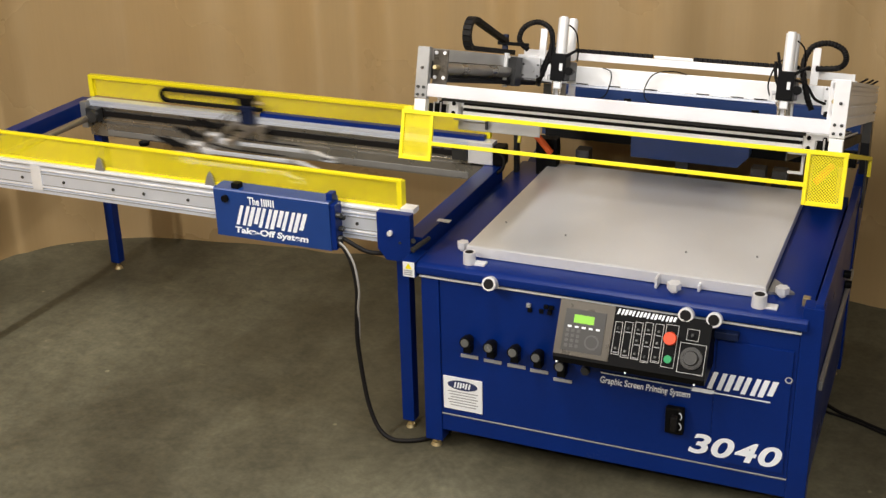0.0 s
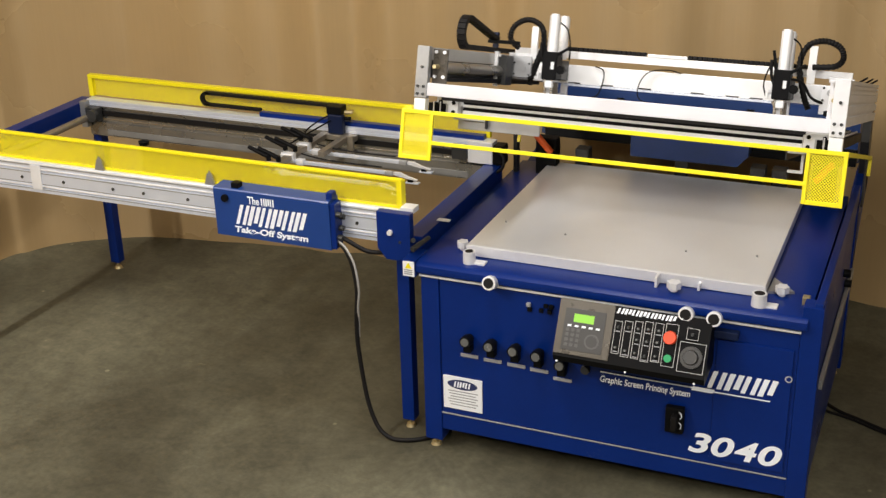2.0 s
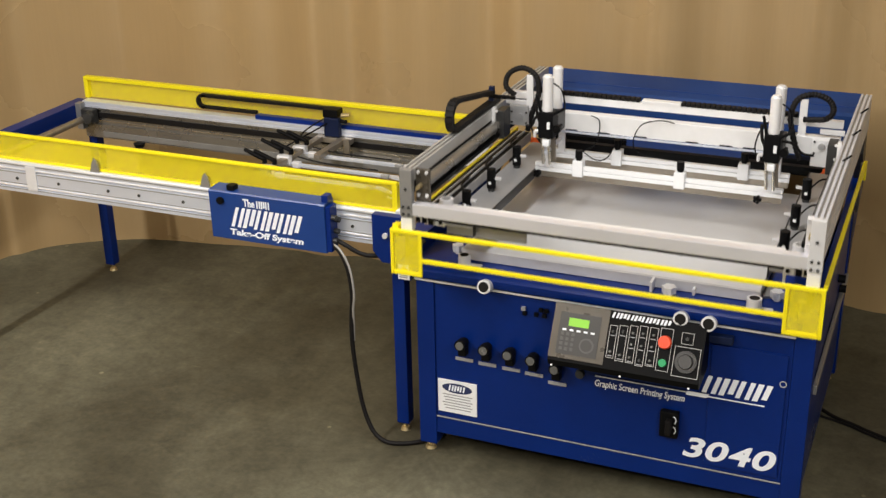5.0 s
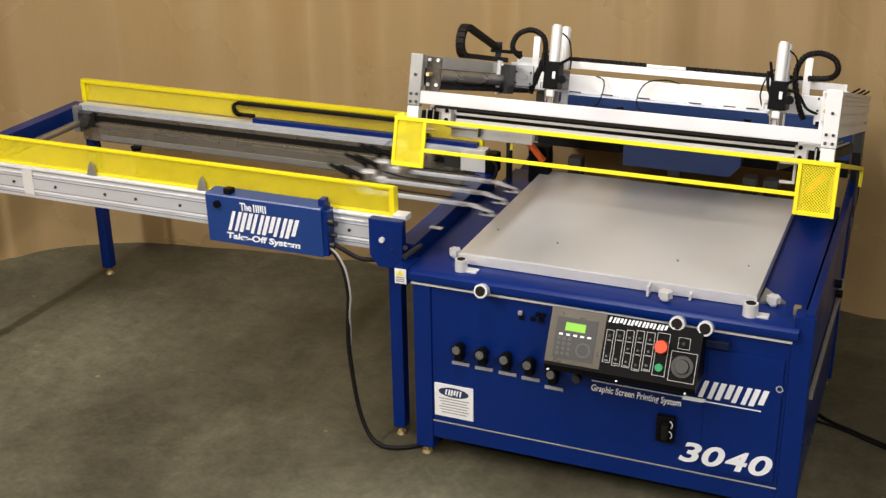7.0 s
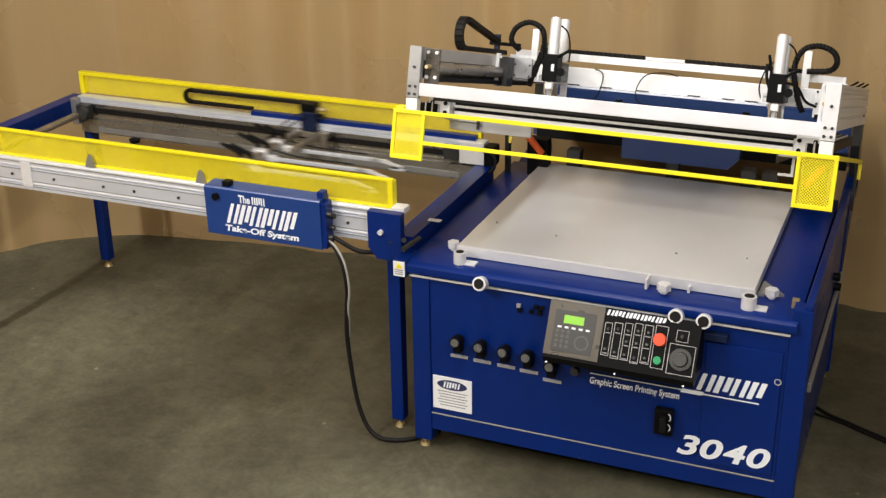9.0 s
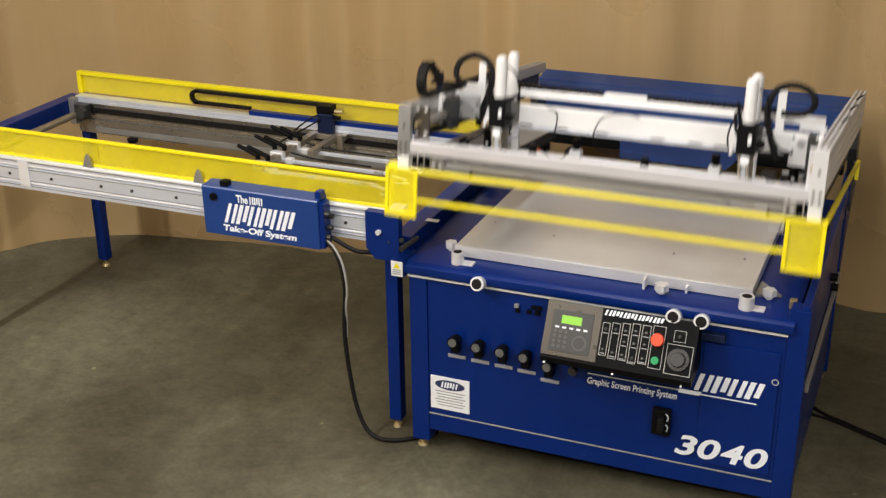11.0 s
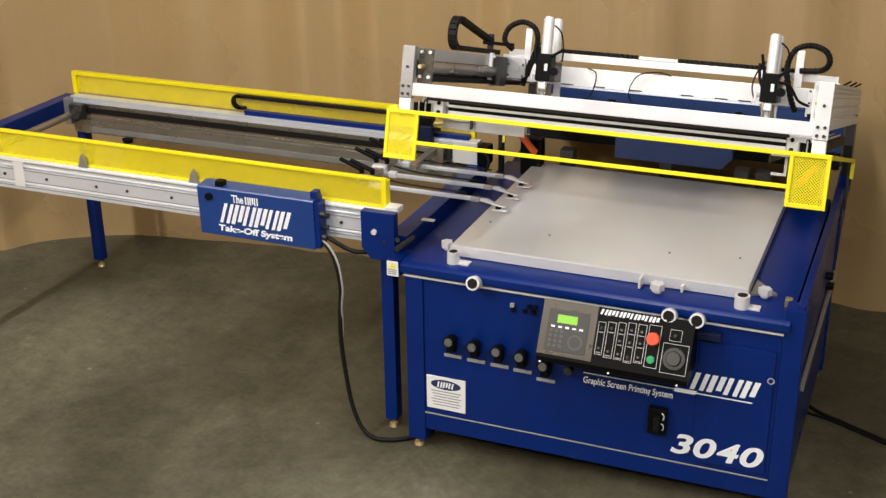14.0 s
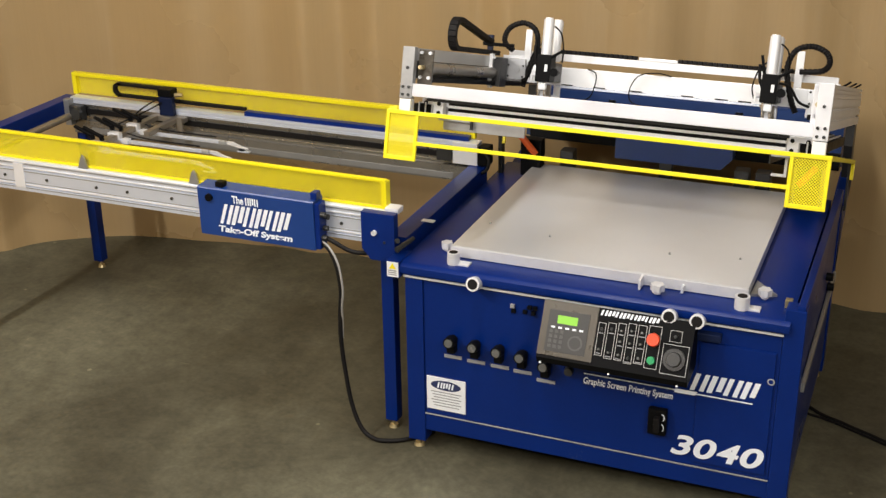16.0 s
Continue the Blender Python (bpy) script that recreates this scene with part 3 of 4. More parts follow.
    if dished:
        part("knob_centre", cyl(B(), (x, y, z + h - 0.002), (x, y, z + h + 0.001), r * 0.66, n=24), RUBBER, k)
        part("knob_foot", box(B(), x - 0.02, x + 0.07, y - 0.012, y + 0.03, 0.909, 0.918, 0.002), ALU_MATT, k)


for a in ((0.045, 0.165, 0.912, 0.026, 0.040, False), (0.122, 0.045, 0.912, 0.027, 0.052, True), (0.985, 0.052, 0.915, 0.029, 0.040, False), (1.318, 0.040, 0.912, 0.030, 0.052, True), (1.386, 0.160, 0.912, 0.027, 0.040, False)):
    adjuster(*a)
part("corner_bracket", prism(B(), [(1.330, 0.16), (1.43, 0.19), (1.335, 0.30)], "z", 0.911, 0.922), GREY_PLATE, bed)

# ---------------- the printing head ----------------
# Built in its lowered place; its own origin lies on the rear pivot.
YP, ZP, LIFT = 1.5414, 0.9568, -15.463
PIV = Vector((0, YP, ZP))
head = tagged(new("printing_head"), "aluminium printing head with a yellow guard and blue rear hood", "press head")


def hp(name, bm, material, label="", parent=None):
    """A part of the head, given in the lowered place."""
    return part(name, shift(bm, -PIV), material, parent or head, label)


def slotted_beam(x0, x1, y0, y1, z0, z1, out):
    """A long extrusion with two grooves along its outer side and one on top."""
    h, w = z1 - z0, x1 - x0
    g = 0.008
    o, i = (x1, x0) if out > 0 else (x0, x1)
    s = 1 if out > 0 else -1
    poly = [(i, z0), (o, z0), (o, z0 + h * 0.30), (o - s * g, z0 + h * 0.30), (o - s * g, z0 + h * 0.40), (o, z0 + h * 0.40),
            (o, z0 + h * 0.64), (o - s * g, z0 + h * 0.64), (o - s * g, z0 + h * 0.74), (o, z0 + h * 0.74), (o, z1),
            (o - s * w * 0.20, z1), (o - s * w * 0.20, z1 - g), (o - s * w * 0.38, z1 - g), (o - s * w * 0.38, z1),
            (o - s * w * 0.60, z1), (o - s * w * 0.60, z1 - g), (o - s * w * 0.80, z1 - g), (o - s * w * 0.80, z1), (i, z1)]
    return prism(B(), poly, "y", y0, y1)


for side, (x0, x1) in ((-1, (-0.052, -0.004)), (1, (1.522, 1.570))):
    inner = x1 if side < 0 else x0
    # left beam, web and plates take darker metals: shade put into colour
    hp("side_beam", slotted_beam(x0, x1, -0.168, 1.53, 1.340, 1.388, side), SHADED_BEAM if side < 0 else ALU, "slotted aluminium side beam")
    # dark strips paint the shade into the top grooves
    for k0, k1 in ((0.205, 0.375), (0.605, 0.795)):
        q = sorted((x0 + k0 * 0.048, x0 + k1 * 0.048)) if side < 0 else sorted((x1 - k0 * 0.048, x1 - k1 * 0.048))
        hp("groove_shade", box(B(), q[0], q[1], -0.166, 1.528, 1.3805, 1.3825), GREY_PLATE if side > 0 else DARK)
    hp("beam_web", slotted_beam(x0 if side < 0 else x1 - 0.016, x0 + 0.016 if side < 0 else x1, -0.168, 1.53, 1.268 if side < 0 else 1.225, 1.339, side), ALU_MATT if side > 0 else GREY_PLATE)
    # dark sheet stands for the shade inside the beam
    hp("web_shade", box(B(), (x0 + 0.017) if side < 0 else x1 - 0.021, (x0 + 0.021) if side < 0 else x1 - 0.017, -0.136, 1.50, 1.270, 1.339), DARK)
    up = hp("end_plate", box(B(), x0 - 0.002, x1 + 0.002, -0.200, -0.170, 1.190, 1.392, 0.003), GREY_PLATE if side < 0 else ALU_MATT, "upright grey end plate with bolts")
    hp("plate_foot", box(B(), x0, x1, -0.199, -0.160, 1.135, 1.188, 0.003), WHITE_ALU)
    for bx, bz in ((x0 + 0.012, 1.205), (x1 - 0.012, 1.205), (x0 + 0.012, 1.235), (x1 - 0.012, 1.235), (x0 + 0.024, 1.31)):
        hp("bolt", cyl(B(), (bx, -0.199, bz), (bx, -0.205, bz), 0.006, n=10), DARK, "", up)
    # inner cheek with the air cylinder behind it
    cx0, cx1 = (inner, inner + 0.060) if side < 0 else (inner - 0.022, inner)
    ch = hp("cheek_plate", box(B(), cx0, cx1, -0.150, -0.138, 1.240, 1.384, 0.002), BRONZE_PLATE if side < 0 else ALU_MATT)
    for bx, bz in ((cx0 + 0.012, 1.372), (cx1 - 0.012, 1.372), (cx0 + 0.012, 1.276), (cx1 - 0.012, 1.276)):
        hp("bolt", cyl(B(), (bx, -0.149, bz), (bx, -0.158, bz), 0.007, n=10), ALU_MATT, "", ch)
    hp("fitting", cyl(B(), (cx0 + 0.02, -0.15, 1.315), (cx0 + 0.02, -0.185, 1.315), 0.010, 0.008, 12), BRASS)
    mid = (cx0 + cx1) / 2
    shaded(hp("air_cylinder", cyl(B(), (mid - side * -0.012, -0.138, 1.312), (mid - side * -0.012, 1.05, 1.312), 0.024, n=24), RAIL_DARK, "long steel air cylinder"))
    hp("channel_floor", box(B(), *sorted((inner, inner - side * 0.036)), -0.136, 1.12, 1.258, 1.276, 0.002), BLACK, "dark channel under the air cylinder")
    # screen holder rails
    sx = 0.0 if side < 0 else 1.518
    f = 1 if side < 0 else -1

    def m(a):
        return sx + f * a

    for a, b, z0, z1, mt in ((-0.030, -0.012, 1.135, 1.172, BLACK), (-0.011, -0.006, 1.135, 1.178, ALU_MATT), (-0.004, 0.016, 1.135, 1.174, BLACK), (0.017, 0.022, 1.130, 1.180, ALU_MATT),
                             (0.024, 0.044, 1.130, 1.172, BLACK), (0.045, 0.051, 1.130, 1.172, DULL_PLATE)):
        lo, hi = sorted((m(a), m(b)))
        hp("holder_rail", box(B(), lo, hi, -0.10, 1.10, z0, z1, 0.001), mt)
    lo, hi = sorted((m(0.060), m(0.196 if side < 0 else 0.146)))
    hp("holder_shelf", box(B(), lo, hi, -0.05, 1.10, 1.112, 1.124, 0.002), DULL_PLATE)
    lo, hi = sorted((m(0.197), m(0.203)) if side < 0 else (m(0.147), m(0.152)))
    hp("holder_lip", box(B(), lo, hi, -0.05, 1.10, 1.085, 1.126, 0.001), DARK)
    for cy in (0.09, 0.38, 0.71):
        c = m(0.116)
        k = shaded(hp("screen_clamp", cyl(B(), (c, cy, 1.138), (c, cy, 1.225), 0.0195, n=20), BLACK, "black screen clamp cylinder"))
        hp("clamp_base", cyl(B(), (c, cy, 1.122), (c, cy, 1.138), 0.015, n=16), DARK, "", k)
        hp("clamp_tag", box(B(), c - 0.006, c + 0.006, cy - 0.0205, cy - 0.018, 1.160, 1.172), WHITE, "", k)
        lo, hi = sorted((c + f * 0.015, c + f * 0.045))
        hp("clamp_fitting", box(B(), lo, hi, cy - 0.006, cy + 0.006, 1.178, 1.190, 0.002), ALU_MATT, "", k)
        pipe_pts = [(m(0.10), cy + 0.01, 1.185), (m(0.07), cy + 0.08, 1.20), (m(0.03), cy + 0.16, 1.185), (m(0.02), cy + 0.27, 1.18)]
        hp("air_hose", pipe(B(), pipe_pts, 0.004, 6, 5), RUBBER)
    shaded(hp("level_knob", cyl(B(), (m(0.050), 0.03, 1.165), (m(0.050), 0.03, 1.202), 0.030, 0.029, 24), ALU_MATT, "round aluminium levelling knob"))
    hp("knob_face", cyl(B(), (m(0.050), 0.03, 1.201), (m(0.050), 0.03, 1.2035), 0.018, n=20), GREY_PLATE)
    # corner blocks under the front bar
    lo, hi = sorted((m(0.0), m(0.092)))
    cb = hp("corner_block", box(B(), lo, hi, -0.090, -0.052, 1.125, 1.195, 0.003), ALU_MATT)
    for bx in (lo + 0.018, hi - 0.018):
        for bz in (1.142, 1.178):
            hp("bolt", cyl(B(), (bx, -0.089, bz), (bx, -0.095, bz), 0.008, n=10), BLACK, "", cb)

hp("front_bar", box(B(), -0.002, 1.520, -0.197, -0.157, 1.200, 1.250, 0.002), BAR_ALU, "bright aluminium front bar")
# added black strip stands for the dark, shaded gap below the bar
hp("under_bar_shade", box(B(), 0.060, 1.440, -0.192, -0.166, 1.188, 1.1995, 0.001), RUBBER, "black strip standing in for the shaded gap under the bar")
# slotted profile below the front bar
prof = [(-0.050, 1.136), (-0.050, 1.150), (-0.044, 1.150), (-0.044, 1.164), (-0.050, 1.164), (-0.050, 1.174), (-0.044, 1.174),
        (-0.044, 1.188), (-0.050, 1.188), (-0.050, 1.195), (-0.005, 1.195), (-0.005, 1.136)]
hp("clamp_profile", prism(B(), prof, "x", 0.098, 1.420), WHITE_ALU, "slotted aluminium clamping profile")
# black strips paint the shade into both slots
for z0 in (1.1505, 1.1745):
    hp("slot_shade", box(B(), 0.099, 1.419, -0.0490, -0.0442, z0, z0 + 0.013), BLACK, "black strip standing in for the shade in a slot")
hp("under_plate", box(B(), 0.075, 0.42, -0.03, -0.020, 1.075, 1.134, 0.002), DULL_PLATE)
hp("angle_hook", prism(B(), [(1.375, 1.040), (1.430, 1.040), (1.430, 1.125), (1.420, 1.125), (1.420, 1.050), (1.375, 1.050)], "y", -0.02, -0.004), WHITE_ALU)
# blue hood across the back
hood = hp("hood", prism(B(), [(1.596, 1.00), (1.608, 1.250), (1.622, 1.263), (1.790, 1.318), (1.810, 1.310), (1.810, 1.00), (1.800, 1.00), (1.800, 1.304), (1.628, 1.252), (1.618, 1.246), (1.608, 1.00)], "x", -0.085, 1.508), HOOD, "blue sheet-metal rear hood")
for hx in (-0.083, 1.494):
    hp("hood_end", box(B(), hx, hx + 0.012, 1.612, 1.798, 1.01, 1.250), BLUE, "", hood)
hp("hood_seam", box(B(), -0.085, 1.508, 1.668, 1.671, 1.278, 1.2815), BLUE_SIDE, "", hood)
for ly in (0.50, 0.86, 1.20):
    hp("lock_lever", cyl(B(), (1.545, ly, 1.384), (1.578, ly + 0.020, 1.408), 0.004, n=8), BLACK)
hp("rear_clamp_bar", box(B(), 0.10, 1.42, 1.130, 1.168, 1.098, 1.134, 0.003), BLACK, "black rear clamp bar")
hp("rear_tie_bar", box(B(), -0.004, 1.520, 1.40, 1.46, 1.00, 1.08, 0.004), BLACK, "black rear tie bar")
for x0 in (-0.05, 1.525):
    hp("pivot_plate", prism(B(), [(1.44, 1.266), (1.53, 1.266), (1.72, 0.93), (1.72, 0.88), (1.66, 0.88), (1.46, 1.12)], "x", x0, x0 + 0.04), DARK)

# yellow guard
guard = hp("guard", box(B(), -0.092, 1.596, -0.223, -0.207, 1.128, 1.144, 0.002), YELLOW, "yellow tubular guard with perforated corner plates")
hp("guard_rail", box(B(), 0.040, 1.462, -0.223, -0.207, 1.012, 1.027, 0.002), YELLOW, "", guard)
for x0, x1 in ((-0.092, 0.044), (1.456, 1.596)):
    hp("perforated_plate", box(B(), x0 + 0.012, x1 - 0.012, -0.217, -0.214, 0.962, 1.130), YELLOW_MESH_COARSE, "yellow perforated plate", guard)
    for a, b, c, d in ((x0, x0 + 0.014, 0.949, 1.129), (x1 - 0.014, x1, 0.949, 1.129), (x0 + 0.014, x1 - 0.014, 0.949, 0.965)):
        hp("plate_frame", box(B(), a, b, -0.222, -0.209, c, d, 0.002), YELLOW, "", guard)
hp("guard_clip", box(B(), -0.088, -0.062, -0.205, -0.165, 1.105, 1.155, 0.002), YELLOW, "", guard)

# side arms of the guard, hinged on the cabinet at the back
ARMS = []
for ax, ay, az in ((1.590, 1.283, 1.142), (-0.060, 1.20, 1.156)):
    arm = part("guard_arm", box(B(), -0.008, 0.008, -1.485 + 1.283 - ay + 0.02, 0.0, -0.016, 0.002, 0.002), YELLOW, press, "yellow hinged guard arm")
    part("arm_hook", box(B(), -0.008, 0.008, 0.001, 0.014, -0.09, 0.002, 0.002), YELLOW, arm)
    ARMS.append((arm, ax, ay, az))
    part("arm_post", box(B(), ax - 0.02 if ax > 1 else ax - 0.03, ax - 0.009, ay - 0.02, ay + 0.02, 0.90, 1.135, 0.003), DARK, press)

# squeegee carriage, which slides along the side beams
bm = B()
box(bm, 0.024, 1.502, 0.848, 0.898, 1.283, 1.366, 0.003)
carriage = hp("squeegee_carriage", bm, WHITE_ALU, "bright aluminium squeegee carriage beam")


CROSS = Vector((0.004, -0.052, 0.021))


def cp(name, bm, material, label=""):
    """A part of the carriage; all but the bearings ride forward on the cross beam."""
    return part(name, shift(bm, (Vector() if name.startswith("bearing") else CROSS) - PIV), material, carriage, label)


cp("beam_lip", box(B(), 0.275, 1.195, 0.893, 0.899, 1.252, 1.261, 0.001), ALU)
for sx in (0.30, 0.45, 0.62, 0.85, 1.0, 1.1):
    cp("beam_slot", box(B(), sx, sx + 0.055, 0.8975, 0.899, 1.264, 1.269), BLACK)
cp("cable_tray", box(B(), 0.015, 1.500, 0.960, 0.990, 1.372, 1.405, 0.002), WHITE_ALU)
for a, b in ((0.14, 0.630), (0.808, 1.34)):
    n = int((b - a) / 0.022)
    bm = B()
    for i in range(n):
        box(bm, a + i * 0.022, a + i * 0.022 + 0.019, 0.958, 0.992, 1.406, 1.424, 0.003)
    cp("cable_chain", bm, RUBBER, "black cable chain lying in its tray")
cp("tray_cover", box(B(), 0.632, 0.807, 0.956, 0.994, 1.405, 1.419, 0.002), WHITE_ALU)
for side in (-1, 1):
    f, sx = (1, 0.0) if side < 0 else (-1, 1.518)

    def m(a):
        return sx + f * a

    def mb(a, b):
        return sorted((m(a), m(b)))

    cp("bearing_block", box(B(), *mb(0.013, 0.052), 0.712, 0.800, 1.252, 1.384, 0.003), DARK)
    bf = cp("bearing_face", box(B(), *mb(-0.003, 0.0125), 0.700, 0.7285, 1.245, 1.398, 0.002), WHITE_ALU)
    for bz in (1.268, 1.322, 1.382):
        part("bolt", shift(cyl(B(), (m(0.018), 0.713, bz), (m(0.018), 0.707, bz), 0.006, n=8), -PIV), WHITE_ALU, bf)
    mp = cp("motor_plate", box(B(), *(mb(0.036, 0.128) if side < 0 else mb(0.012, 0.130)), 0.872, 0.884, 1.270 if side < 0 else 1.225, 1.366 if side < 0 else 1.345, 0.003), DULL_PLATE if side < 0 else WHITE_ALU)
    cp("plate_boss", cyl(B(), (m(0.09), 0.872, 1.315), (m(0.09), 0.866, 1.315), 0.014, n=16), DULL_PLATE)
    for q in ((0.048, 1.284), (0.118, 1.284), (0.048, 1.334), (0.118, 1.334)):
        cp("bolt", cyl(B(), (m(q[0]), 0.872, q[1]), (m(q[0]), 0.868, q[1]), 0.005, n=8), DARK)
    cp("post", box(B(), *(mb(0.105, 0.137) if side < 0 else (1.322, 1.354)), 0.908, 0.918, 1.346, 1.502, 0.002), WHITE_ALU)
    cp("post_arm", box(B(), *mb(0.005, 0.105), 0.908, 0.925, 1.358, 1.378, 0.002), ALU_MATT)
    cx = m(0.262) if side < 0 else 1.246
    shaded(cp("front_cylinder", cyl(cyl(B(), (cx, 0.741, 1.394), (cx, 0.741, 1.548), 0.0235, n=24), (cx, 0.741, 1.548), (cx, 0.741, 1.556), 0.019, 0.017, 24), WHITE_ALU, "bright upright air cylinder"))
    bx = cx - 0.005
    shaded(cp("rear_cylinder", cyl(cyl(B(), (bx, 0.900, 1.365), (bx, 0.900, 1.548), 0.0235, n=24), (bx, 0.900, 1.548), (bx, 0.900, 1.556), 0.019, 0.017, 24), WHITE_ALU, "bright upright air cylinder"))
    cp("slide_block", box(B(), cx - 0.034, cx + 0.034, 0.712, 0.790, 1.272, 1.393, 0.005), BLACK)
    cp("slide_sensor", box(B(), cx + 0.008, cx + 0.022, 0.704, 0.712, 1.318, 1.350, 0.002), WHITE)
    cp("slide_tie", box(B(), cx - 0.030, cx + 0.034, 0.790, 0.899, 1.275, 1.36, 0.003), DARK)
    cp("clevis", prism(B(), [(cx - 0.024, 1.272), (cx + 0.004, 1.272), (cx + 0.012, 1.200), (cx + 0.012, 1.135), (cx - 0.002, 1.135), (cx - 0.006, 1.200)], "y", 0.735, 0.752), ALU_MATT)
    cp("clevis", prism(B(), [(cx - 0.040, 1.262), (cx + 0.024, 1.262), (cx + 0.030, 1.150), (cx + 0.016, 1.150)], "y", 0.775, 0.790), TUBE)
    cp("rear_clevis", box(B(), cx - 0.015, cx + 0.015, 0.955, 0.975, 1.135, 1.26, 0.003), ALU_MATT)
    cp("link_pin", cyl(B(), (cx, 0.725, 1.205), (cx, 0.985, 1.205), 0.010, n=12), ALU)
    cp("clamp_lug", box(B(), cx - 0.012, cx + 0.020, 0.706, 0.735, 1.238, 1.268, 0.004), WHITE)
    st = B()
    for i in range(5):
        a = i * 2 * math.pi / 5
        cyl(st, (cx - 0.045 + 0.012 * math.cos(a), 0.735, 1.095 + 0.012 * math.sin(a)), (cx - 0.045 + 0.012 * math.cos(a), 0.750, 1.095 + 0.012 * math.sin(a)), 0.007, n=8)
    cp("star_knob", cyl(st, (cx - 0.045, 0.75, 1.095), (cx - 0.045, 0.775, 1.095), 0.008, n=8), BLACK)
    # clamping levers and small fittings round the slide block
    cp("lever", cyl(B(), (cx - 0.026, 0.728, 1.385), (cx - 0.044, 0.722, 1.468), 0.0075, 0.006, 10), BLACK)
    cp("lever", cyl(B(), (cx + 0.022, 0.726, 1.378), (cx + 0.088, 0.715, 1.418), 0.0075, 0.006, 10), BLACK)
    shaded(cp("star_wheel", cyl(cyl(B(), (cx + 0.050, 0.715, 1.318), (cx + 0.050, 0.735, 1.318), 0.019, n=10), (cx + 0.050, 0.735, 1.318), (cx + 0.050, 0.790, 1.318), 0.008, n=10), BLACK))
    cp("port_elbow", cyl(cyl(B(), (cx - 0.036, 0.730, 1.300), (cx - 0.052, 0.722, 1.300), 0.009, n=10), (cx - 0.052, 0.722, 1.300), (cx - 0.052, 0.722, 1.272), 0.007, n=10), ALU_MATT)
    cp("slide_rod", cyl(B(), (cx + 0.012, 0.722, 1.272), (cx + 0.020, 0.726, 1.150), 0.007, n=12), POLISHED)
    cp("slide_rod", cyl(B(), (cx - 0.018, 0.722, 1.272), (cx - 0.010, 0.726, 1.150), 0.007, n=12), POLISHED)
    cp("air_line", pipe(B(), [(cx - 0.052, 0.722, 1.272), (cx - 0.070, 0.725, 1.330), (cx - 0.055, 0.735, 1.400), (cx - 0.024, 0.741, 1.440)], 0.0035, 6, 6), BLACK)
    cp("air_line", pipe(B(), [(cx + 0.026, 0.741, 1.520), (cx + 0.055, 0.760, 1.490), (cx + 0.060, 0.800, 1.420), (cx + 0.045, 0.850, 1.365)], 0.0035, 6, 6), BLACK)
    # hoses that loop over the carriage
    lx = 0.05 if side < 0 else 1.40
    if side < 0:
        loop = [(0.115, 0.90, 1.24), (0.135, 0.90, 1.32), (0.165, 0.905, 1.42), (0.150, 0.91, 1.50), (0.085, 0.915, 1.530), (0.020, 0.915, 1.500), (0.005, 0.91, 1.44), (0.05, 0.91, 1.40)]
    else:
        loop = [(1.345, 0.90, 1.24), (1.318, 0.90, 1.30), (1.288, 0.905, 1.42), (1.312, 0.91, 1.500), (1.375, 0.915, 1.525), (1.438, 0.915, 1.505), (1.458, 0.915, 1.46), (1.430, 0.91, 1.425), (1.34, 0.91, 1.415)]
    shaded(cp("hose_loop", pipe(B(), loop, 0.0110, 10, 10, 0.28), RUBBER, "black corrugated hose loop"))
    cp("thin_hose", pipe(B(), [(cx - 0.05, 0.73, 1.43), (cx - 0.045, 0.735, 1.37), (cx - 0.03, 0.74, 1.33)], 0.007, 8, 5), RUBBER)
    cp("thin_hose", pipe(B(), [(m(0.115), 0.88, 1.27), (m(0.16), 0.83, 1.29), (m(0.20), 0.77, 1.35), (cx, 0.735, 1.36)], 0.006, 8, 6), RUBBER)
# squeegee and flood bar with their clamp blocks
for y0, z0, blocks in ((0.775, 1.098, (0.398, 0.858)), (0.965, 1.105, (0.525, 1.100))):
    cp("squeegee_bar", box(B(), 0.195, 1.300, y0, y0 + 0.012, z0, z0 + 0.018, 0.002), WHITE)
    cp("squeegee_bar", box(B(), 0.195, 1.300, y0 + 0.004, y0 + 0.028, z0 + 0.020, z0 + 0.038, 0.002), WHITE)
    cp("squeegee_blade", box(B(), 0.20, 1.295, y0 + 0.010, y0 + 0.018, z0 - 0.028, z0 + 0.002), TUBE, "thin squeegee blade")
    for bx in blocks:
        cp("clamp_block", box(B(), bx - 0.024, bx + 0.024, y0 - 0.010, y0 + 0.036, z0 - 0.008, z0 + 0.066, 0.004), WHITE)
        shaded(cp("clamp_knob", cyl(cyl(B(), (bx, y0 + 0.013, z0 + 0.066), (bx, y0 + 0.013, z0 + 0.074), 0.012), (bx, y0 + 0.013, z0 + 0.074), (bx, y0 + 0.013, z0 + 0.112), 0.0165, n=18), BLACK))
        cp("clamp_screw", cyl(B(), (bx + 0.024, y0 + 0.012, z0 + 0.02), (bx + 0.038, y0 + 0.012, z0 + 0.02), 0.005, n=8), DARK)
cp("loose_wire", pipe(B(), [(0.42, 0.89, 1.345), (0.46, 0.88, 1.33), (0.47, 0.85, 1.28), (0.45, 0.84, 1.22), (0.40, 0.80, 1.20)], 0.0028, 6, 8), BLACK)
cp("loose_wire", pipe(B(), [(0.80, 0.895, 1.345), (0.74, 0.885, 1.355), (0.66, 0.86, 1.335), (0.63, 0.84, 1.26), (0.67, 0.83, 1.21), (0.86, 0.80, 1.205)], 0.0028, 6, 8), BLACK)
cp("loose_wire", pipe(B(), [(0.41, 0.80, 1.205), (0.46, 0.83, 1.16), (0.50, 0.88, 1.155), (0.52, 0.95, 1.20)], 0.0028, 6, 8), BLACK)

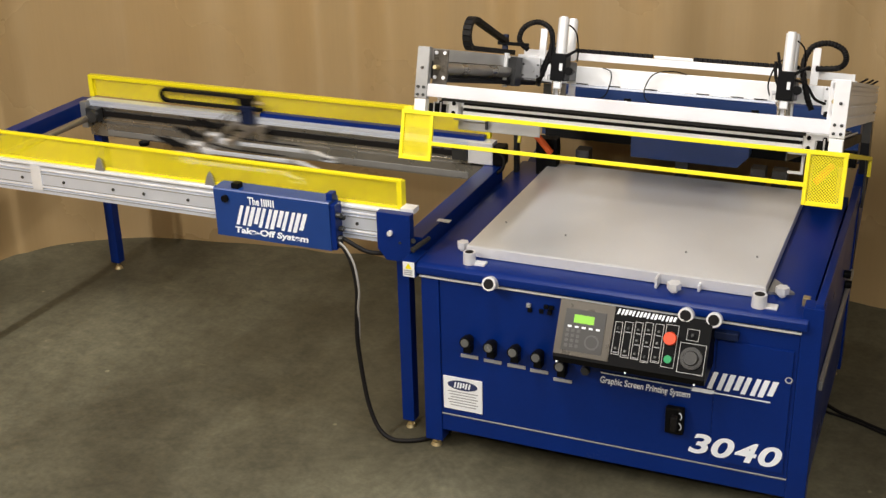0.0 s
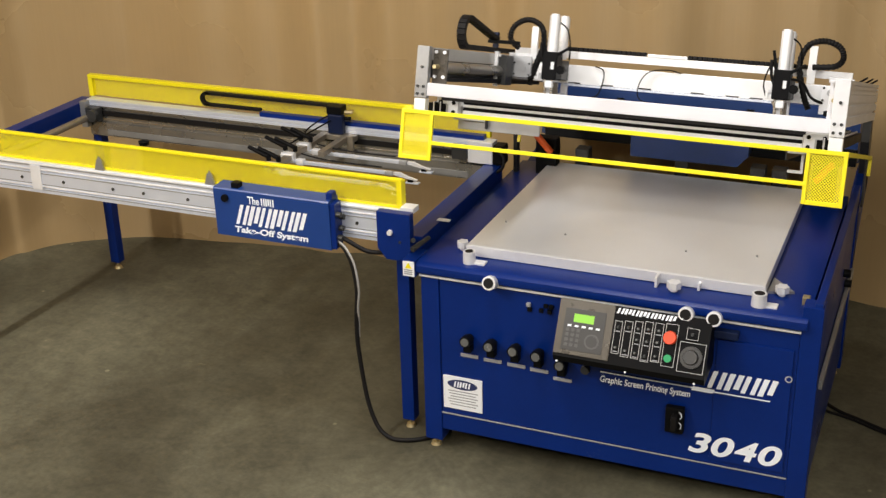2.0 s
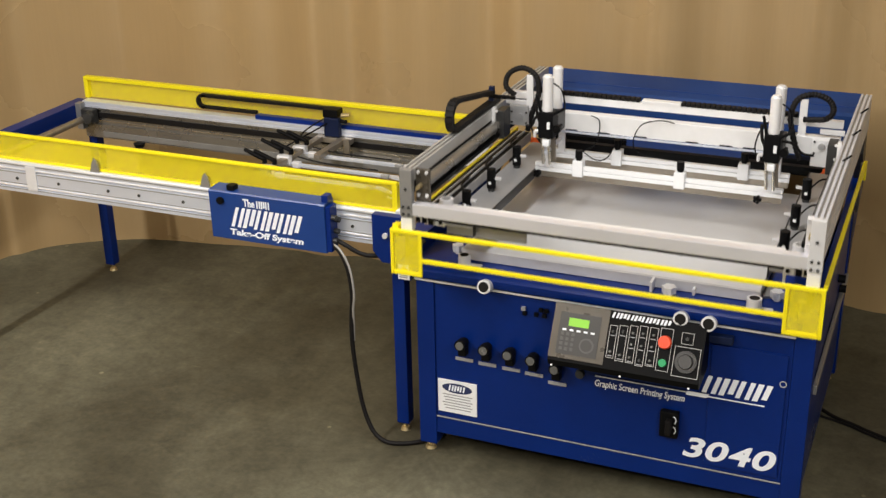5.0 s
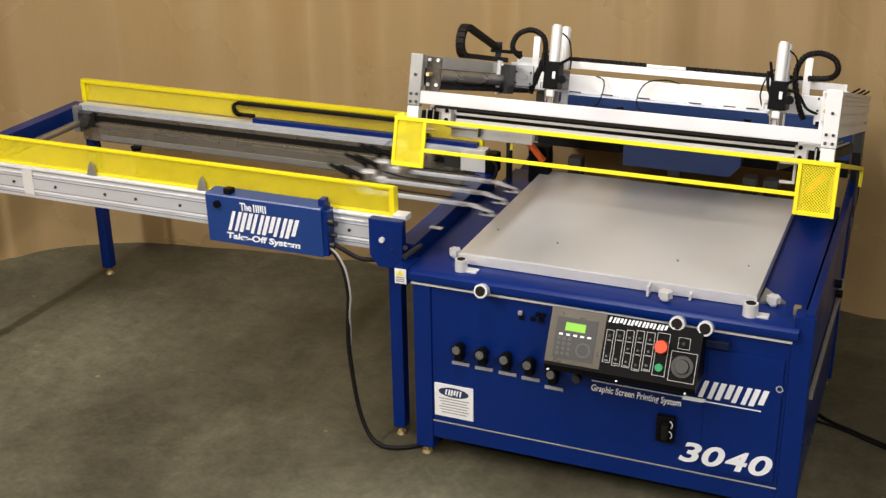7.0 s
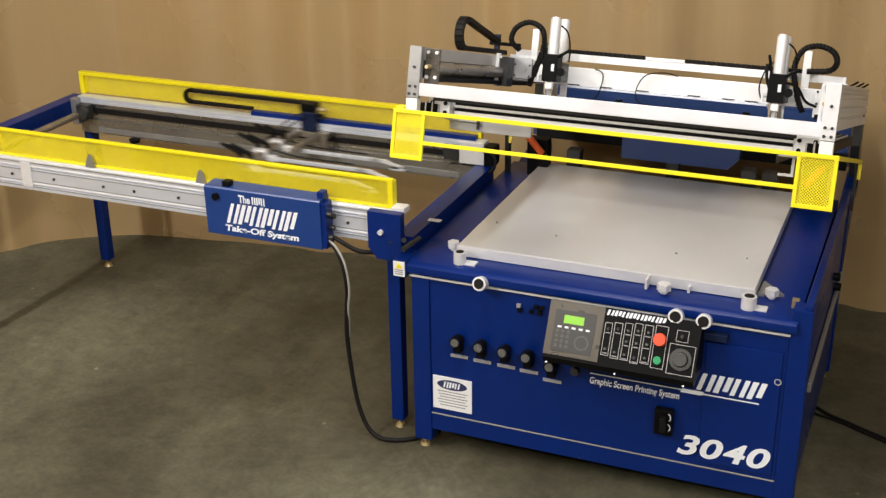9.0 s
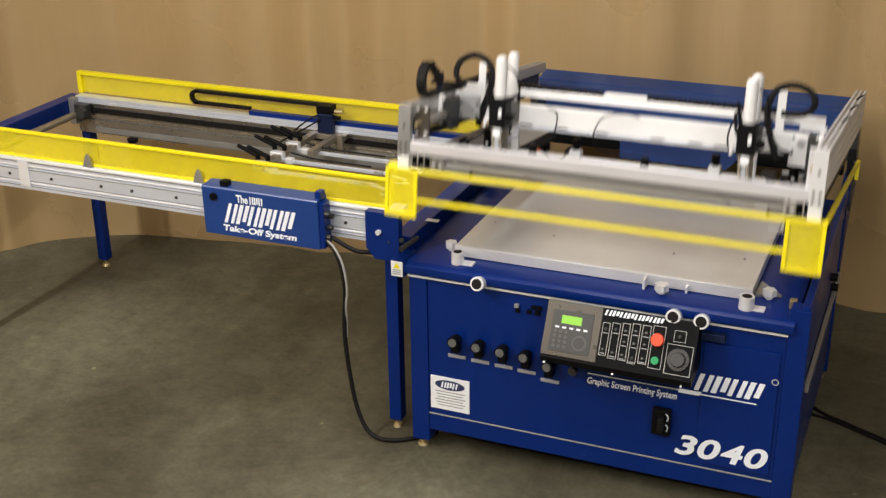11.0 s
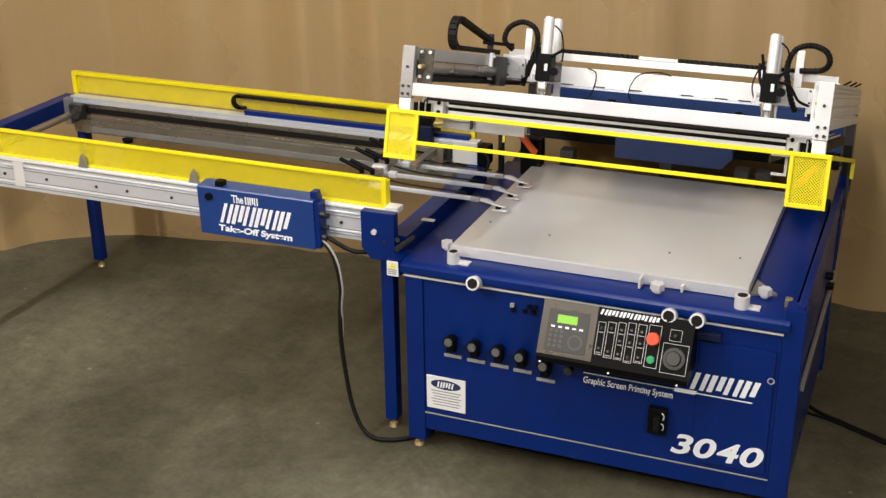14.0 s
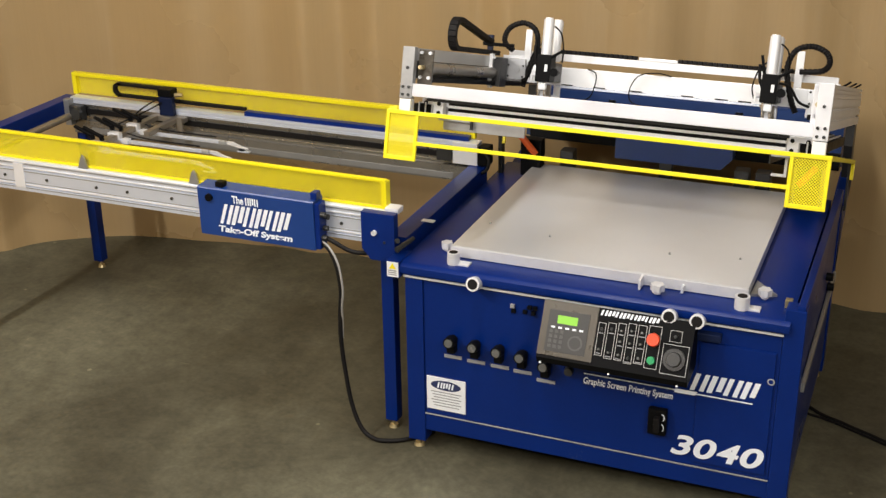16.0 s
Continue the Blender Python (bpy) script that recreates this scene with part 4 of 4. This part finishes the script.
# big cable chain that rides on the left side beam: a bend, a moving run and a fixed run
bm = B()
R1, ZA = 0.061, 1.404
for i in range(9):
    a = math.pi / 2 + math.pi * (i + 0.5) / 9
    c, s = math.cos(a), math.sin(a)
    q = Matrix.Translation((-0.028, R1 * c, ZA + R1 + R1 * s)) @ Matrix.Rotation(a, 4, "X")
    g = bmesh.ops.create_cube(bm, size=1.0, matrix=q @ Matrix.Diagonal((0.036, 0.022, 0.0215, 1)))
CHAIN_BEND = part("chain_bend", shift(bm, (0, -YP, -ZP)), RUBBER, head, "black cable chain bend")
link = bpy.data.meshes.new("chain_link")
bm = box(B(), -0.018, 0.018, -0.0125, 0.0125, -0.011, 0.011, 0.003)
bm.to_mesh(link)
bm.free()
link.materials.append(RUBBER)
UPPER, LOWER = [], []
for i in range(24):
    o = new("chain_link", link)
    o.parent = head
    UPPER.append(o)
for i in range(34):
    o = new("chain_link", link)
    o.parent = head
    LOWER.append(o)
cp("chain_anchor", box(B(), -0.040, -0.016, 0.800, 0.822, 1.39, 1.462, 0.003), NAVY, "small blue chain anchor")
cp("anchor_arm", box(B(), -0.06, 0.09, 0.790, 0.805, 1.412, 1.428, 0.003), BLACK)

# ---------------- the take-off unit ----------------
unit = tagged(new("take_off_unit"), "blue-legged aluminium take-off frame with yellow mesh guards beside the press", "take-off conveyor")


def tp(name, bm, material, label="", parent=None):
    return part(name, bm, material, parent or unit, label)


# near rail: a tall grooved extrusion, with strips for highlights and groove shade
near = [(0.092, 0.928), (0.092, 0.950), (0.100, 0.953), (0.100, 0.960), (0.092, 0.963), (0.092, 1.036), (0.100, 1.039), (0.100, 1.047),
        (0.092, 1.050), (0.092, 1.080), (0.097, 1.085), (0.150, 1.085), (0.150, 0.928)]
tp("near_rail", prism(B(), near, "x", -2.72, -0.205), ALU, "tall aluminium extrusion with long grooves")
# pale strips paint the highlights along the edges
tp("rail_highlight", box(B(), -2.72, -0.31, 0.0885, 0.0915, 1.047, 1.052), WHITE_ALU)
tp("rail_highlight", box(B(), -2.72, -0.31, 0.0885, 0.0915, 0.961, 0.966), WHITE_ALU)
tp("rail_highlight", box(B(), -2.72, -0.31, 0.0885, 0.0915, 1.074, 1.079), WHITE_ALU)
# thin grey strips paint the shaded groove lines
for gz in (0.944, 0.972, 1.028, 1.066):
    tp("rail_groove_shade", box(B(), -2.72, -0.31, 0.0900, 0.0915, gz, gz + 0.0035), GREY_PLATE)
tp("splice_plate", box(B(), -2.185, -2.125, 0.086, 0.091, 0.945, 1.070, 0.002), ALU_MATT)
for bx in (-2.42, -2.244, -1.995, -1.707, -1.533, -1.289, -0.42):
    tp("rail_bolt", cyl(B(), (bx, 0.0915, 1.000), (bx, 0.087, 1.000), 0.0075, n=12), DARK)
for bx in (-1.775, -1.165):
    tp("guard_tab", prism(B(), [(bx - 0.026, 1.086), (bx + 0.026, 1.086), (bx + 0.014, 1.135), (bx + 0.002, 1.152), (bx - 0.010, 1.135)], "y", 0.094, 0.104), GREY_PLATE)
# near guard
ng = tp("near_guard", box(B(), -2.72, -0.212, 0.116, 0.119, 1.086, 1.205), YELLOW_MESH, "yellow perforated side guard")
tp("guard_edge", box(B(), -2.72, -0.212, 0.108, 0.132, 1.205, 1.218, 0.002), YELLOW, "", ng)
tp("guard_edge", box(B(), -2.72, -0.214, 0.110, 0.116, 1.086, 1.097, 0.001), YELLOW, "", ng)
tp("guard_end", box(B(), -0.234, -0.210, 0.108, 0.152, 1.086, 1.207, 0.002), YELLOW, "", ng)
# far rail
far = [(1.098, 0.872), (1.098, 0.950), (1.112, 0.955), (1.112, 1.030), (1.102, 1.034), (1.102, 1.044), (1.150, 1.044), (1.150, 0.872)]
tp("far_rail", prism(B(), far, "x", -2.62, -0.165), RAIL_DARK, "long dark rail with a belt groove")
tp("rail_cap_strip", prism(B(), [(1.094, 1.046), (1.094, 1.058), (1.099, 1.061), (1.094, 1.064), (1.094, 1.078), (1.098, 1.081), (1.150, 1.081), (1.150, 1.046)], "x", -2.62, -0.165), ALU, "bright aluminium cap strip")
tp("rail_wire", box(B(), -2.54, -0.30, 1.1085, 1.1115, 0.968, 0.972), POLISHED)
tp("drive_belt", box(B(), -2.54, -0.30, 1.100, 1.111, 0.990, 1.018), RUBBER, "dark toothed drive belt")
tp("belt_cover", box(B(), -2.50, -0.30, 1.0935, 1.0975, 0.880, 0.912, 0.002), GREY_PLATE)
tp("cable_trough", box(B(), -1.50, -0.22, 1.108, 1.148, 1.081, 1.104, 0.002), BLUE, "blue cable trough")
fg = tp("far_guard", box(B(), -2.635, -0.205, 1.168, 1.171, 1.085, 1.188), YELLOW_MESH, "yellow perforated side guard")
tp("guard_edge", box(B(), -2.637, -0.203, 1.150, 1.184, 1.186, 1.207, 0.002), YELLOW, "", fg)
tp("guard_end", box(B(), -2.640, -2.612, 1.152, 1.184, 1.082, 1.187, 0.002), YELLOW, "", fg)
tp("guard_end", box(B(), -0.228, -0.204, 1.152, 1.184, 1.082, 1.187, 0.002), YELLOW, "", fg)
# end plates and rollers
tp("end_plate", box(B(), -0.292, -0.160, 1.070, 1.092, 0.972, 1.086, 0.003), ALU_MATT, "pale end plate of the drive")
tp("drive_housing", box(B(), -0.375, -0.294, 1.060, 1.092, 0.985, 1.060, 0.004), DARK)
tp("drive_motor", box(B(), -0.158, -0.100, 1.06, 1.14, 0.975, 1.075, 0.010), BLACK)
tp("motor_cable", pipe(B(), [(-0.13, 1.05, 1.06), (-0.085, 1.03, 1.03), (-0.09, 1.02, 0.98), (-0.12, 1.02, 0.955)], 0.008, 8, 6), RUBBER)
tp("idler_block", box(B(), -2.600, -2.520, 1.045, 1.095, 0.965, 1.045, 0.005), DARK)
tp("idler_plate", box(B(), -2.642, -2.602, 1.055, 1.096, 0.925, 1.076, 0.003), GREY_PLATE)
shaded(tp("idler_shaft", cyl(B(), (-2.585, 0.152, 0.990), (-2.585, 1.055, 0.990), 0.020, n=18), TUBE, "worn steel tie shaft"))
shaded(tp("pulley", cyl(B(), (-2.545, 1.048, 1.005), (-2.545, 1.020, 1.005), 0.034, n=24), DARK))
tp("sensor", cyl(B(), (-2.25, 1.08, 0.872), (-2.25, 1.08, 0.852), 0.032, 0.026, 20), BLACK)
# blue frame
tp("cross_beam", box(B(), -2.725, -2.645, 0.10, 1.19, 0.962, 1.062, 0.004), BLUE, "blue square-section cross beam")
tp("cross_beam", box(B(), -0.205, -0.118, 0.105, 1.10, 0.872, 0.970, 0.004), BLUE, "blue square-section cross beam")
for lx, ly, tz in ((-0.246, 0.106, 0.872), (-2.652, 1.150, 0.960), (-2.712, 0.110, 0.925), (-0.200, 1.045, 0.870)):
    tp("leg", box(B(), lx, lx + 0.058, ly, ly + 0.058, 0.045, tz, 0.003), BLUE)
    f = tp("levelling_foot", cyl(B(), (lx + 0.029, ly + 0.029, 0.0), (lx + 0.029, ly + 0.029, 0.014), 0.024, 0.018), BRASS)
    tp("stud", cyl(B(), (lx + 0.029, ly + 0.029, 0.012), (lx + 0.029, ly + 0.029, 0.046), 0.008), BRASS, "", f)
tp("corner_plate", prism(B(), [(-0.303, 1.088), (-0.148, 1.088), (-0.148, 0.900), (-0.175, 0.872), (-0.262, 0.872), (-0.303, 0.920)], "y", 0.045, 0.085), BLUE, "dark blue corner plate")
tp("corner_bolt", cyl(B(), (-0.240, 0.045, 1.000), (-0.240, 0.032, 1.000), 0.012, n=12), ALU_MATT)
tp("corner_bolt", cyl(B(), (-0.196, 0.045, 0.960), (-0.196, 0.040, 0.960), 0.006, n=12), DARK)
tp("rail_cap", box(B(), -0.212, -0.150, 0.092, 0.152, 1.075, 1.100, 0.003), WHITE_ALU)
wl = tp("warning_label", box(B(), -0.150, -0.098, -0.034, -0.030, 0.845, 0.912), WHITE, "white label with a yellow sign")
tp("label_sign", prism(B(), [(-0.140, 0.882), (-0.108, 0.882), (-0.124, 0.908)], "y", -0.0355, -0.034), YELLOW, "", wl)
for i in range(3):
    tp("text_bar", box(B(), -0.144, -0.106, -0.035, -0.034, 0.853 + i * 0.009, 0.858 + i * 0.009), GREY_INK, "", wl)
tp("label_bracket", box(B(), -0.155, -0.094, -0.030, 0.106, 0.842, 0.915, 0.002), BLUE)
tp("hinge_lever", cyl(B(), (-0.128, 0.02, 0.945), (-0.092, 0.12, 0.965), 0.013, 0.010, 12), DARK)
tp("hinge_lever", cyl(B(), (-0.170, 0.08, 0.955), (-0.135, 0.05, 0.975), 0.011, n=12), DARK)
tp("paper_tag", box(B(), -0.135, -0.075, 0.300, 0.330, 0.971, 0.973), WHITE)
# control box with its lettering
cbx = tp("control_box", prism(B(), [(0.022, 0.884), (0.016, 1.106), (0.020, 1.112), (0.105, 1.116), (0.1055, 1.086), (0.090, 1.086), (0.090, 0.884)], "x", -1.096, -0.516), BLUE_SIDE, "blue control box with white lettering")
tp("box_end", box(B(), -0.516, -0.492, 0.024, 0.088, 0.890, 1.100, 0.003), BLUE, "", cbx)
for sy, sz in ((0.04, 1.05), (0.06, 0.98), (0.045, 0.94), (0.07, 1.03)):
    tp("connector", cyl(B(), (-0.492, sy, sz), (-0.470, sy, sz), 0.012, n=14), DARK, "", cbx)
tp("latch", box(B(), -1.010, -0.972, 0.030, 0.070, 1.112, 1.138, 0.004), BLACK, "", cbx)
tp("latch", box(B(), -0.540, -0.510, 0.040, 0.085, 1.112, 1.145, 0.004), BLUE, "", cbx)
shaded(tp("box_knob", cyl(B(), (-1.035, 0.020, 1.068), (-1.035, 0.004, 1.068), 0.017, n=20), BLACK, "", cbx))


def on_box(x, z):
    return pose(x, 0.0160 + (1.106 - z) * 0.027 - 0.0012, z, 91.5)


lettering("box_word", "The", 0.050, 0.058, on_box(-0.920, 1.054), INK, cbx, 0, 0.0012, label="white word")
strokes("mark_bar", cbx, on_box(-0.852, 1.052), 0.068, 0.036, 3, 0.0)
strokes("mark_bar", cbx, on_box(-0.992, 0.948), 0.345, 0.096, 6, 0.34)
lettering("box_caption", "Take-Off System", 0.040, 0.372, on_box(-1.000, 0.909), INK, cbx, 0.12, 0.0014, label="white slanted caption")

# the gripper slide that travels along the far rail; drawn at its waiting place
XW = -1.015
slide = tp("gripper_slide", box(B(), XW - 0.050, XW + 0.036, 1.056, 1.092, 1.048, 1.150, 0.006), NAVY, "dark blue gripper slide on the rail")
# the slide's own space starts at the unit's origin, so its keys are plain shifts along x


def gp(name, bm, material, label=""):
    return part(name, bm, material, slide, label)


gp("slide_top", box(B(), XW - 0.055, XW + 0.030, 1.060, 1.125, 1.150, 1.192, 0.004), BLACK)
gp("slide_fitting", cyl(B(), (XW + 0.04, 1.09, 1.16), (XW + 0.085, 1.09, 1.165), 0.012, 0.009, 12), BRASS)
gp("slide_fitting", cyl(B(), (XW + 0.02, 1.085, 1.13), (XW + 0.07, 1.085, 1.13), 0.010, n=12), BLACK)
gp("cross_arm", box(B(), XW - 0.095, XW - 0.055, 0.470, 1.060, 1.022, 1.048, 0.003), TUBE, "worn square gripper arm")
gp("cross_arm", box(B(), XW + 0.035, XW + 0.070, 0.780, 1.060, 1.020, 1.048, 0.003), TUBE, "worn square gripper arm")
gp("arm_plate", box(B(), XW + 0.070, XW + 0.105, 1.030, 1.045, 0.930, 1.055, 0.003), TUBE)
gp("arm_mount", box(B(), XW - 0.10, XW + 0.105, 1.046, 1.090, 1.018, 1.046, 0.003), TUBE)
for gy in (0.857, 0.696, 0.532):
    gp("gripper_rod", box(B(), XW - 0.115, XW + 0.480, gy - 0.009, gy + 0.009, 1.004, 1.022, 0.003), ALU, "slim steel gripper rod")
    gp("rod_clamp", box(B(), XW - 0.120, XW - 0.048, gy - 0.018, gy + 0.020, 1.012, 1.056, 0.008), ALU_MATT)
    gp("rod_clamp", box(B(), XW - 0.036, XW + 0.006, gy - 0.015, gy + 0.015, 1.000, 1.030, 0.005), ALU_MATT)
    for d in (-0.105, -0.050):
        a = (XW + d, gy + 0.012, 1.062)
        gp("clamp_post", cyl(B(), a, (a[0], a[1], 1.088), 0.012, n=12), BLACK)
        lv = cyl(B(), (a[0], a[1], 1.080), (a[0] - 0.118, a[1] + 0.018, 1.112), 0.0115, 0.0095, 12)
        shaded(gp("clamp_lever", lv, BLACK, "black clamping lever"))
    gp("tip_collar", box(B(), XW + 0.445, XW + 0.488, gy - 0.010, gy + 0.010, 1.002, 1.022, 0.004), DULL_PLATE)
    gp("gripper_jaw", prism(B(), [(XW + 0.492, 1.008), (XW + 0.560, 0.996), (XW + 0.612, 0.990), (XW + 0.612, 0.994), (XW + 0.560, 1.006), (XW + 0.525, 1.020), (XW + 0.492, 1.020)], "y", gy - 0.008, gy + 0.008), ALU_MATT, "metal gripper jaw")
    gp("lower_jaw", box(B(), XW + 0.555, XW + 0.622, gy - 0.014, gy + 0.014, 0.974, 0.980, 0.001), ALU)
    gp("jaw_pad", box(B(), XW + 0.565, XW + 0.590, gy - 0.010, gy + 0.010, 0.980, 0.990, 0.001), BLACK)
    gp("jaw_hose", pipe(B(), [(XW - 0.02, gy + 0.02, 1.05), (XW + 0.12, gy + 0.016, 1.034), (XW + 0.42, gy + 0.014, 1.032)], 0.004, 6, 5), RUBBER)
gp("slide_wire", pipe(B(), [(XW - 0.05, 1.07, 1.14), (XW - 0.10, 1.03, 1.11), (XW - 0.13, 0.97, 1.08), (XW - 0.10, 0.90, 1.07)], 0.004, 6, 6), BLACK)
gp("slide_wire", pipe(B(), [(XW - 0.03, 1.055, 1.12), (XW - 0.08, 0.99, 1.09), (XW - 0.12, 0.80, 1.07), (XW - 0.11, 0.72, 1.07)], 0.004, 6, 6), BLACK)
# its cable chain
R2, ZC, YC = 0.032, 1.112, 1.130
bm = B()
for i in range(7):
    a = math.pi / 2 + math.pi * (i + 0.5) / 7
    q = Matrix.Translation((R2 * math.cos(a), YC, ZC + R2 + R2 * math.sin(a))) @ Matrix.Rotation(-a, 4, "Y")
    bmesh.ops.create_cube(bm, size=1.0, matrix=q @ Matrix.Diagonal((0.017, 0.026, 0.0155, 1)))
SLIDE_BEND = part("chain_bend", bm, RUBBER, unit, "black cable chain bend")
small = bpy.data.meshes.new("chain_link")
bm = box(B(), -0.0115, 0.0115, -0.013, 0.013, -0.0085, 0.0085, 0.002)
bm.to_mesh(small)
bm.free()
small.materials.append(RUBBER)
S_UP, S_LOW = [], []
for store, count in ((S_UP, 48), (S_LOW, 36)):
    for i in range(count):
        o = new("chain_link", small)
        o.parent = unit
        store.append(o)

# ---------------- loose cables ----------------
cable = tagged(new("power_cable"), "black power cable hanging from the control box to the floor", "cable")
shaded(part("cable_sheath", pipe(B(), [(-0.500, 0.050, 0.915), (-0.455, 0.030, 0.895), (-0.415, 0.015, 0.830), (-0.397, 0.010, 0.720), (-0.405, 0.010, 0.600), (-0.408, 0.010, 0.480), (-0.395, 0.010, 0.330), (-0.365, 0.000, 0.170), (-0.315, -0.015, 0.060), (-0.255, -0.020, 0.016), (-0.180, -0.01, 0.012), (-0.10, 0.04, 0.012), (-0.02, 0.14, 0.012)], 0.0105, 10), RUBBER, cable))
# added pale strand paints the highlight on the upper black cable
grey = tagged(new("cable_highlight"), "pale grey strand standing in for the highlight on the black cable", "cable")
shaded(part("cable_sheath", pipe(B(), [(-0.495, 0.045, 0.925), (-0.445, 0.020, 0.905), (-0.400, 0.004, 0.840), (-0.380, -0.004, 0.730), (-0.390, 0.000, 0.640), (-0.398, 0.016, 0.560), (-0.404, 0.020, 0.480)], 0.0052, 10), CABLE_GLINT, grey))
short = tagged(new("link_cable"), "short black cable looped under the near rail", "cable")
shaded(part("cable_sheath", pipe(B(), [(-0.492, 0.06, 0.940), (-0.44, 0.05, 0.925), (-0.37, 0.06, 0.890), (-0.31, 0.07, 0.885), (-0.25, 0.10, 0.885)], 0.010, 10), RUBBER, short))
lead = tagged(new("mains_lead"), "black mains lead lying across the concrete floor", "cable")
shaded(part("cable_sheath", pipe(B(), [(1.47, 1.06, 0.009), (1.55, 0.978, 0.009), (1.617, 0.926, 0.009), (1.695, 0.891, 0.009), (1.816, 0.831, 0.009), (2.1, 0.72, 0.009), (2.9, 0.60, 0.009)], 0.0085, 10), RUBBER, lead))
shaded(part("cable_sheath", pipe(B(), [(1.46, 0.99, 0.007), (1.546, 0.922, 0.007), (1.60, 0.905, 0.007), (1.690, 0.872, 0.007), (1.812, 0.812, 0.007), (2.1, 0.70, 0.007), (2.9, 0.58, 0.007)], 0.006, 10), RUBBER, lead))

# ---------------- what moves ----------------
PERIOD = 7.6
SLIDE_X = [(0.0, -1.547), (0.1, -1.745), (0.2, -1.895), (0.3, -1.950), (0.4, -1.965), (0.7, -1.965), (0.85, -1.945), (1.0, -1.811), (1.1, -1.655),
           (1.2, -1.480), (1.3, -1.290), (1.4, -1.120), (1.5, -1.032), (1.6, -1.015), (5.6, -1.010), (5.7, -0.965), (5.8, -0.880), (5.9, -0.780), (6.0, -0.695),
           (6.1, -0.610), (6.2, -0.520), (6.3, -0.455), (6.4, -0.432), (6.8, -0.430), (6.9, -0.450), (7.0, -0.530), (7.1, -0.660), (7.2, -0.830),
           (7.3, -1.006), (7.4, -1.195), (7.5, -1.380)]
LOWERED = [(0.0, 0.0), (3.0, 0.0), (3.1, 0.03), (3.2, 0.10), (3.3, 0.25), (3.4, 0.48), (3.5, 0.70), (3.6, 0.90), (3.7, 0.965), (3.8, 1.0), (4.95, 1.0),
           (5.0, 0.98), (5.1, 0.83), (5.2, 0.60), (5.3, 0.40), (5.4, 0.27), (5.5, 0.09), (5.6, 0.02), (5.7, 0.0)]
STROKE = [(0.0, -0.03), (1.7, -0.03), (1.8, -0.045), (2.0, -0.153), (2.2, -0.278), (2.4, -0.382), (2.6, -0.513), (2.8, -0.602), (2.9, -0.615),
          (3.8, -0.615), (3.9, -0.59), (4.0, -0.53), (4.1, -0.46), (4.2, -0.37), (4.3, -0.315), (4.4, -0.245), (4.5, -0.155), (4.6, -0.07),
          (4.7, -0.018), (4.8, 0.0), (5.0, 0.0), (5.5, -0.03)]


def cycle(keys):
    """The keys of one cycle, repeated over the whole clip."""
    rows = [(round(t + n * PERIOD, 2), v) for n in range(3) for t, v in keys if t + n * PERIOD < 16.0]
    rows.append((16.0, float(np.interp(16.0 - 2 * PERIOD, [k[0] for k in keys], [k[1] for k in keys]))))
    return rows


def motions():
    walk(head, [(t, pose(0, YP, ZP, LIFT * (1 - v))) for t, v in cycle(LOWERED)])
    prints = cycle(STROKE)
    walk(carriage, [(t, pose(0, v, 0)) for t, v in prints])
    for arm, ax, ay, az in ARMS:
        rows = []
        for t, v in cycle(LOWERED):
            a = radians(LIFT * (1 - v))
            dy, dz = -0.206 - YP, 1.142 - ZP
            fy, fz = YP + math.cos(a) * dy - math.sin(a) * dz, ZP + math.sin(a) * dy + math.cos(a) * dz
            rows.append((t, pose(ax, ay, az, -math.degrees(math.atan2(fz - 1.142, ay - fy)))))
        walk(arm, rows)
    # chain on the head: total free length stays the same
    a0, b0, y0 = 0.770, 0.84, 0.325
    bend = [(t, 0.5 * (a0 + v + b0 - (a0 + b0 - 2 * y0))) for t, v in prints]
    walk(CHAIN_BEND, [(t, pose(0, y, 0)) for t, y in bend])
    up = ZA + 2 * R1 - ZP
    for i, o in enumerate(UPPER):
        rows = []
        for (t, v), (_, y) in zip(prints, bend):
            p = max(a0 + v - 0.026 * (i + 0.5), y + 0.0002 * i)
            sag = 0.075 * min(max((p - y - 0.02) / (a0 + v - y - 0.02), 0), 1)
            rows.append((t, pose(-0.028, p - YP, up - sag, -9 if p - y > 0.04 else 0)))
        walk(o, rows)
    for i, o in enumerate(LOWER):
        walk(o, [(t, pose(-0.028, max(b0 - 0.026 * (i + 0.5), y + 0.0002 * i) - YP, ZA - ZP)) for t, y in bend])
    # gripper slide and its chain
    moves = cycle(SLIDE_X)
    walk(slide, [(t, pose(x - XW, 0, 0)) for t, x in moves])
    xf, free = -1.50, 1.15
    loop = [(t, 0.5 * (x - 0.04 + xf - free + 0.04)) for t, x in moves]
    walk(SLIDE_BEND, [(t, pose(x, 0, 0)) for t, x in loop])
    for i, o in enumerate(S_UP):
        walk(o, [(t, pose(max(x - 0.04 - 0.0245 * (i + 0.5), b + 0.0002 * i), YC, ZC + 2 * R2)) for (t, x), (_, b) in zip(moves, loop)])
    for i, o in enumerate(S_LOW):
        walk(o, [(t, pose(max(xf - 0.0245 * (i + 0.5), b + 0.0002 * i), YC, ZC)) for t, b in loop])


motions()
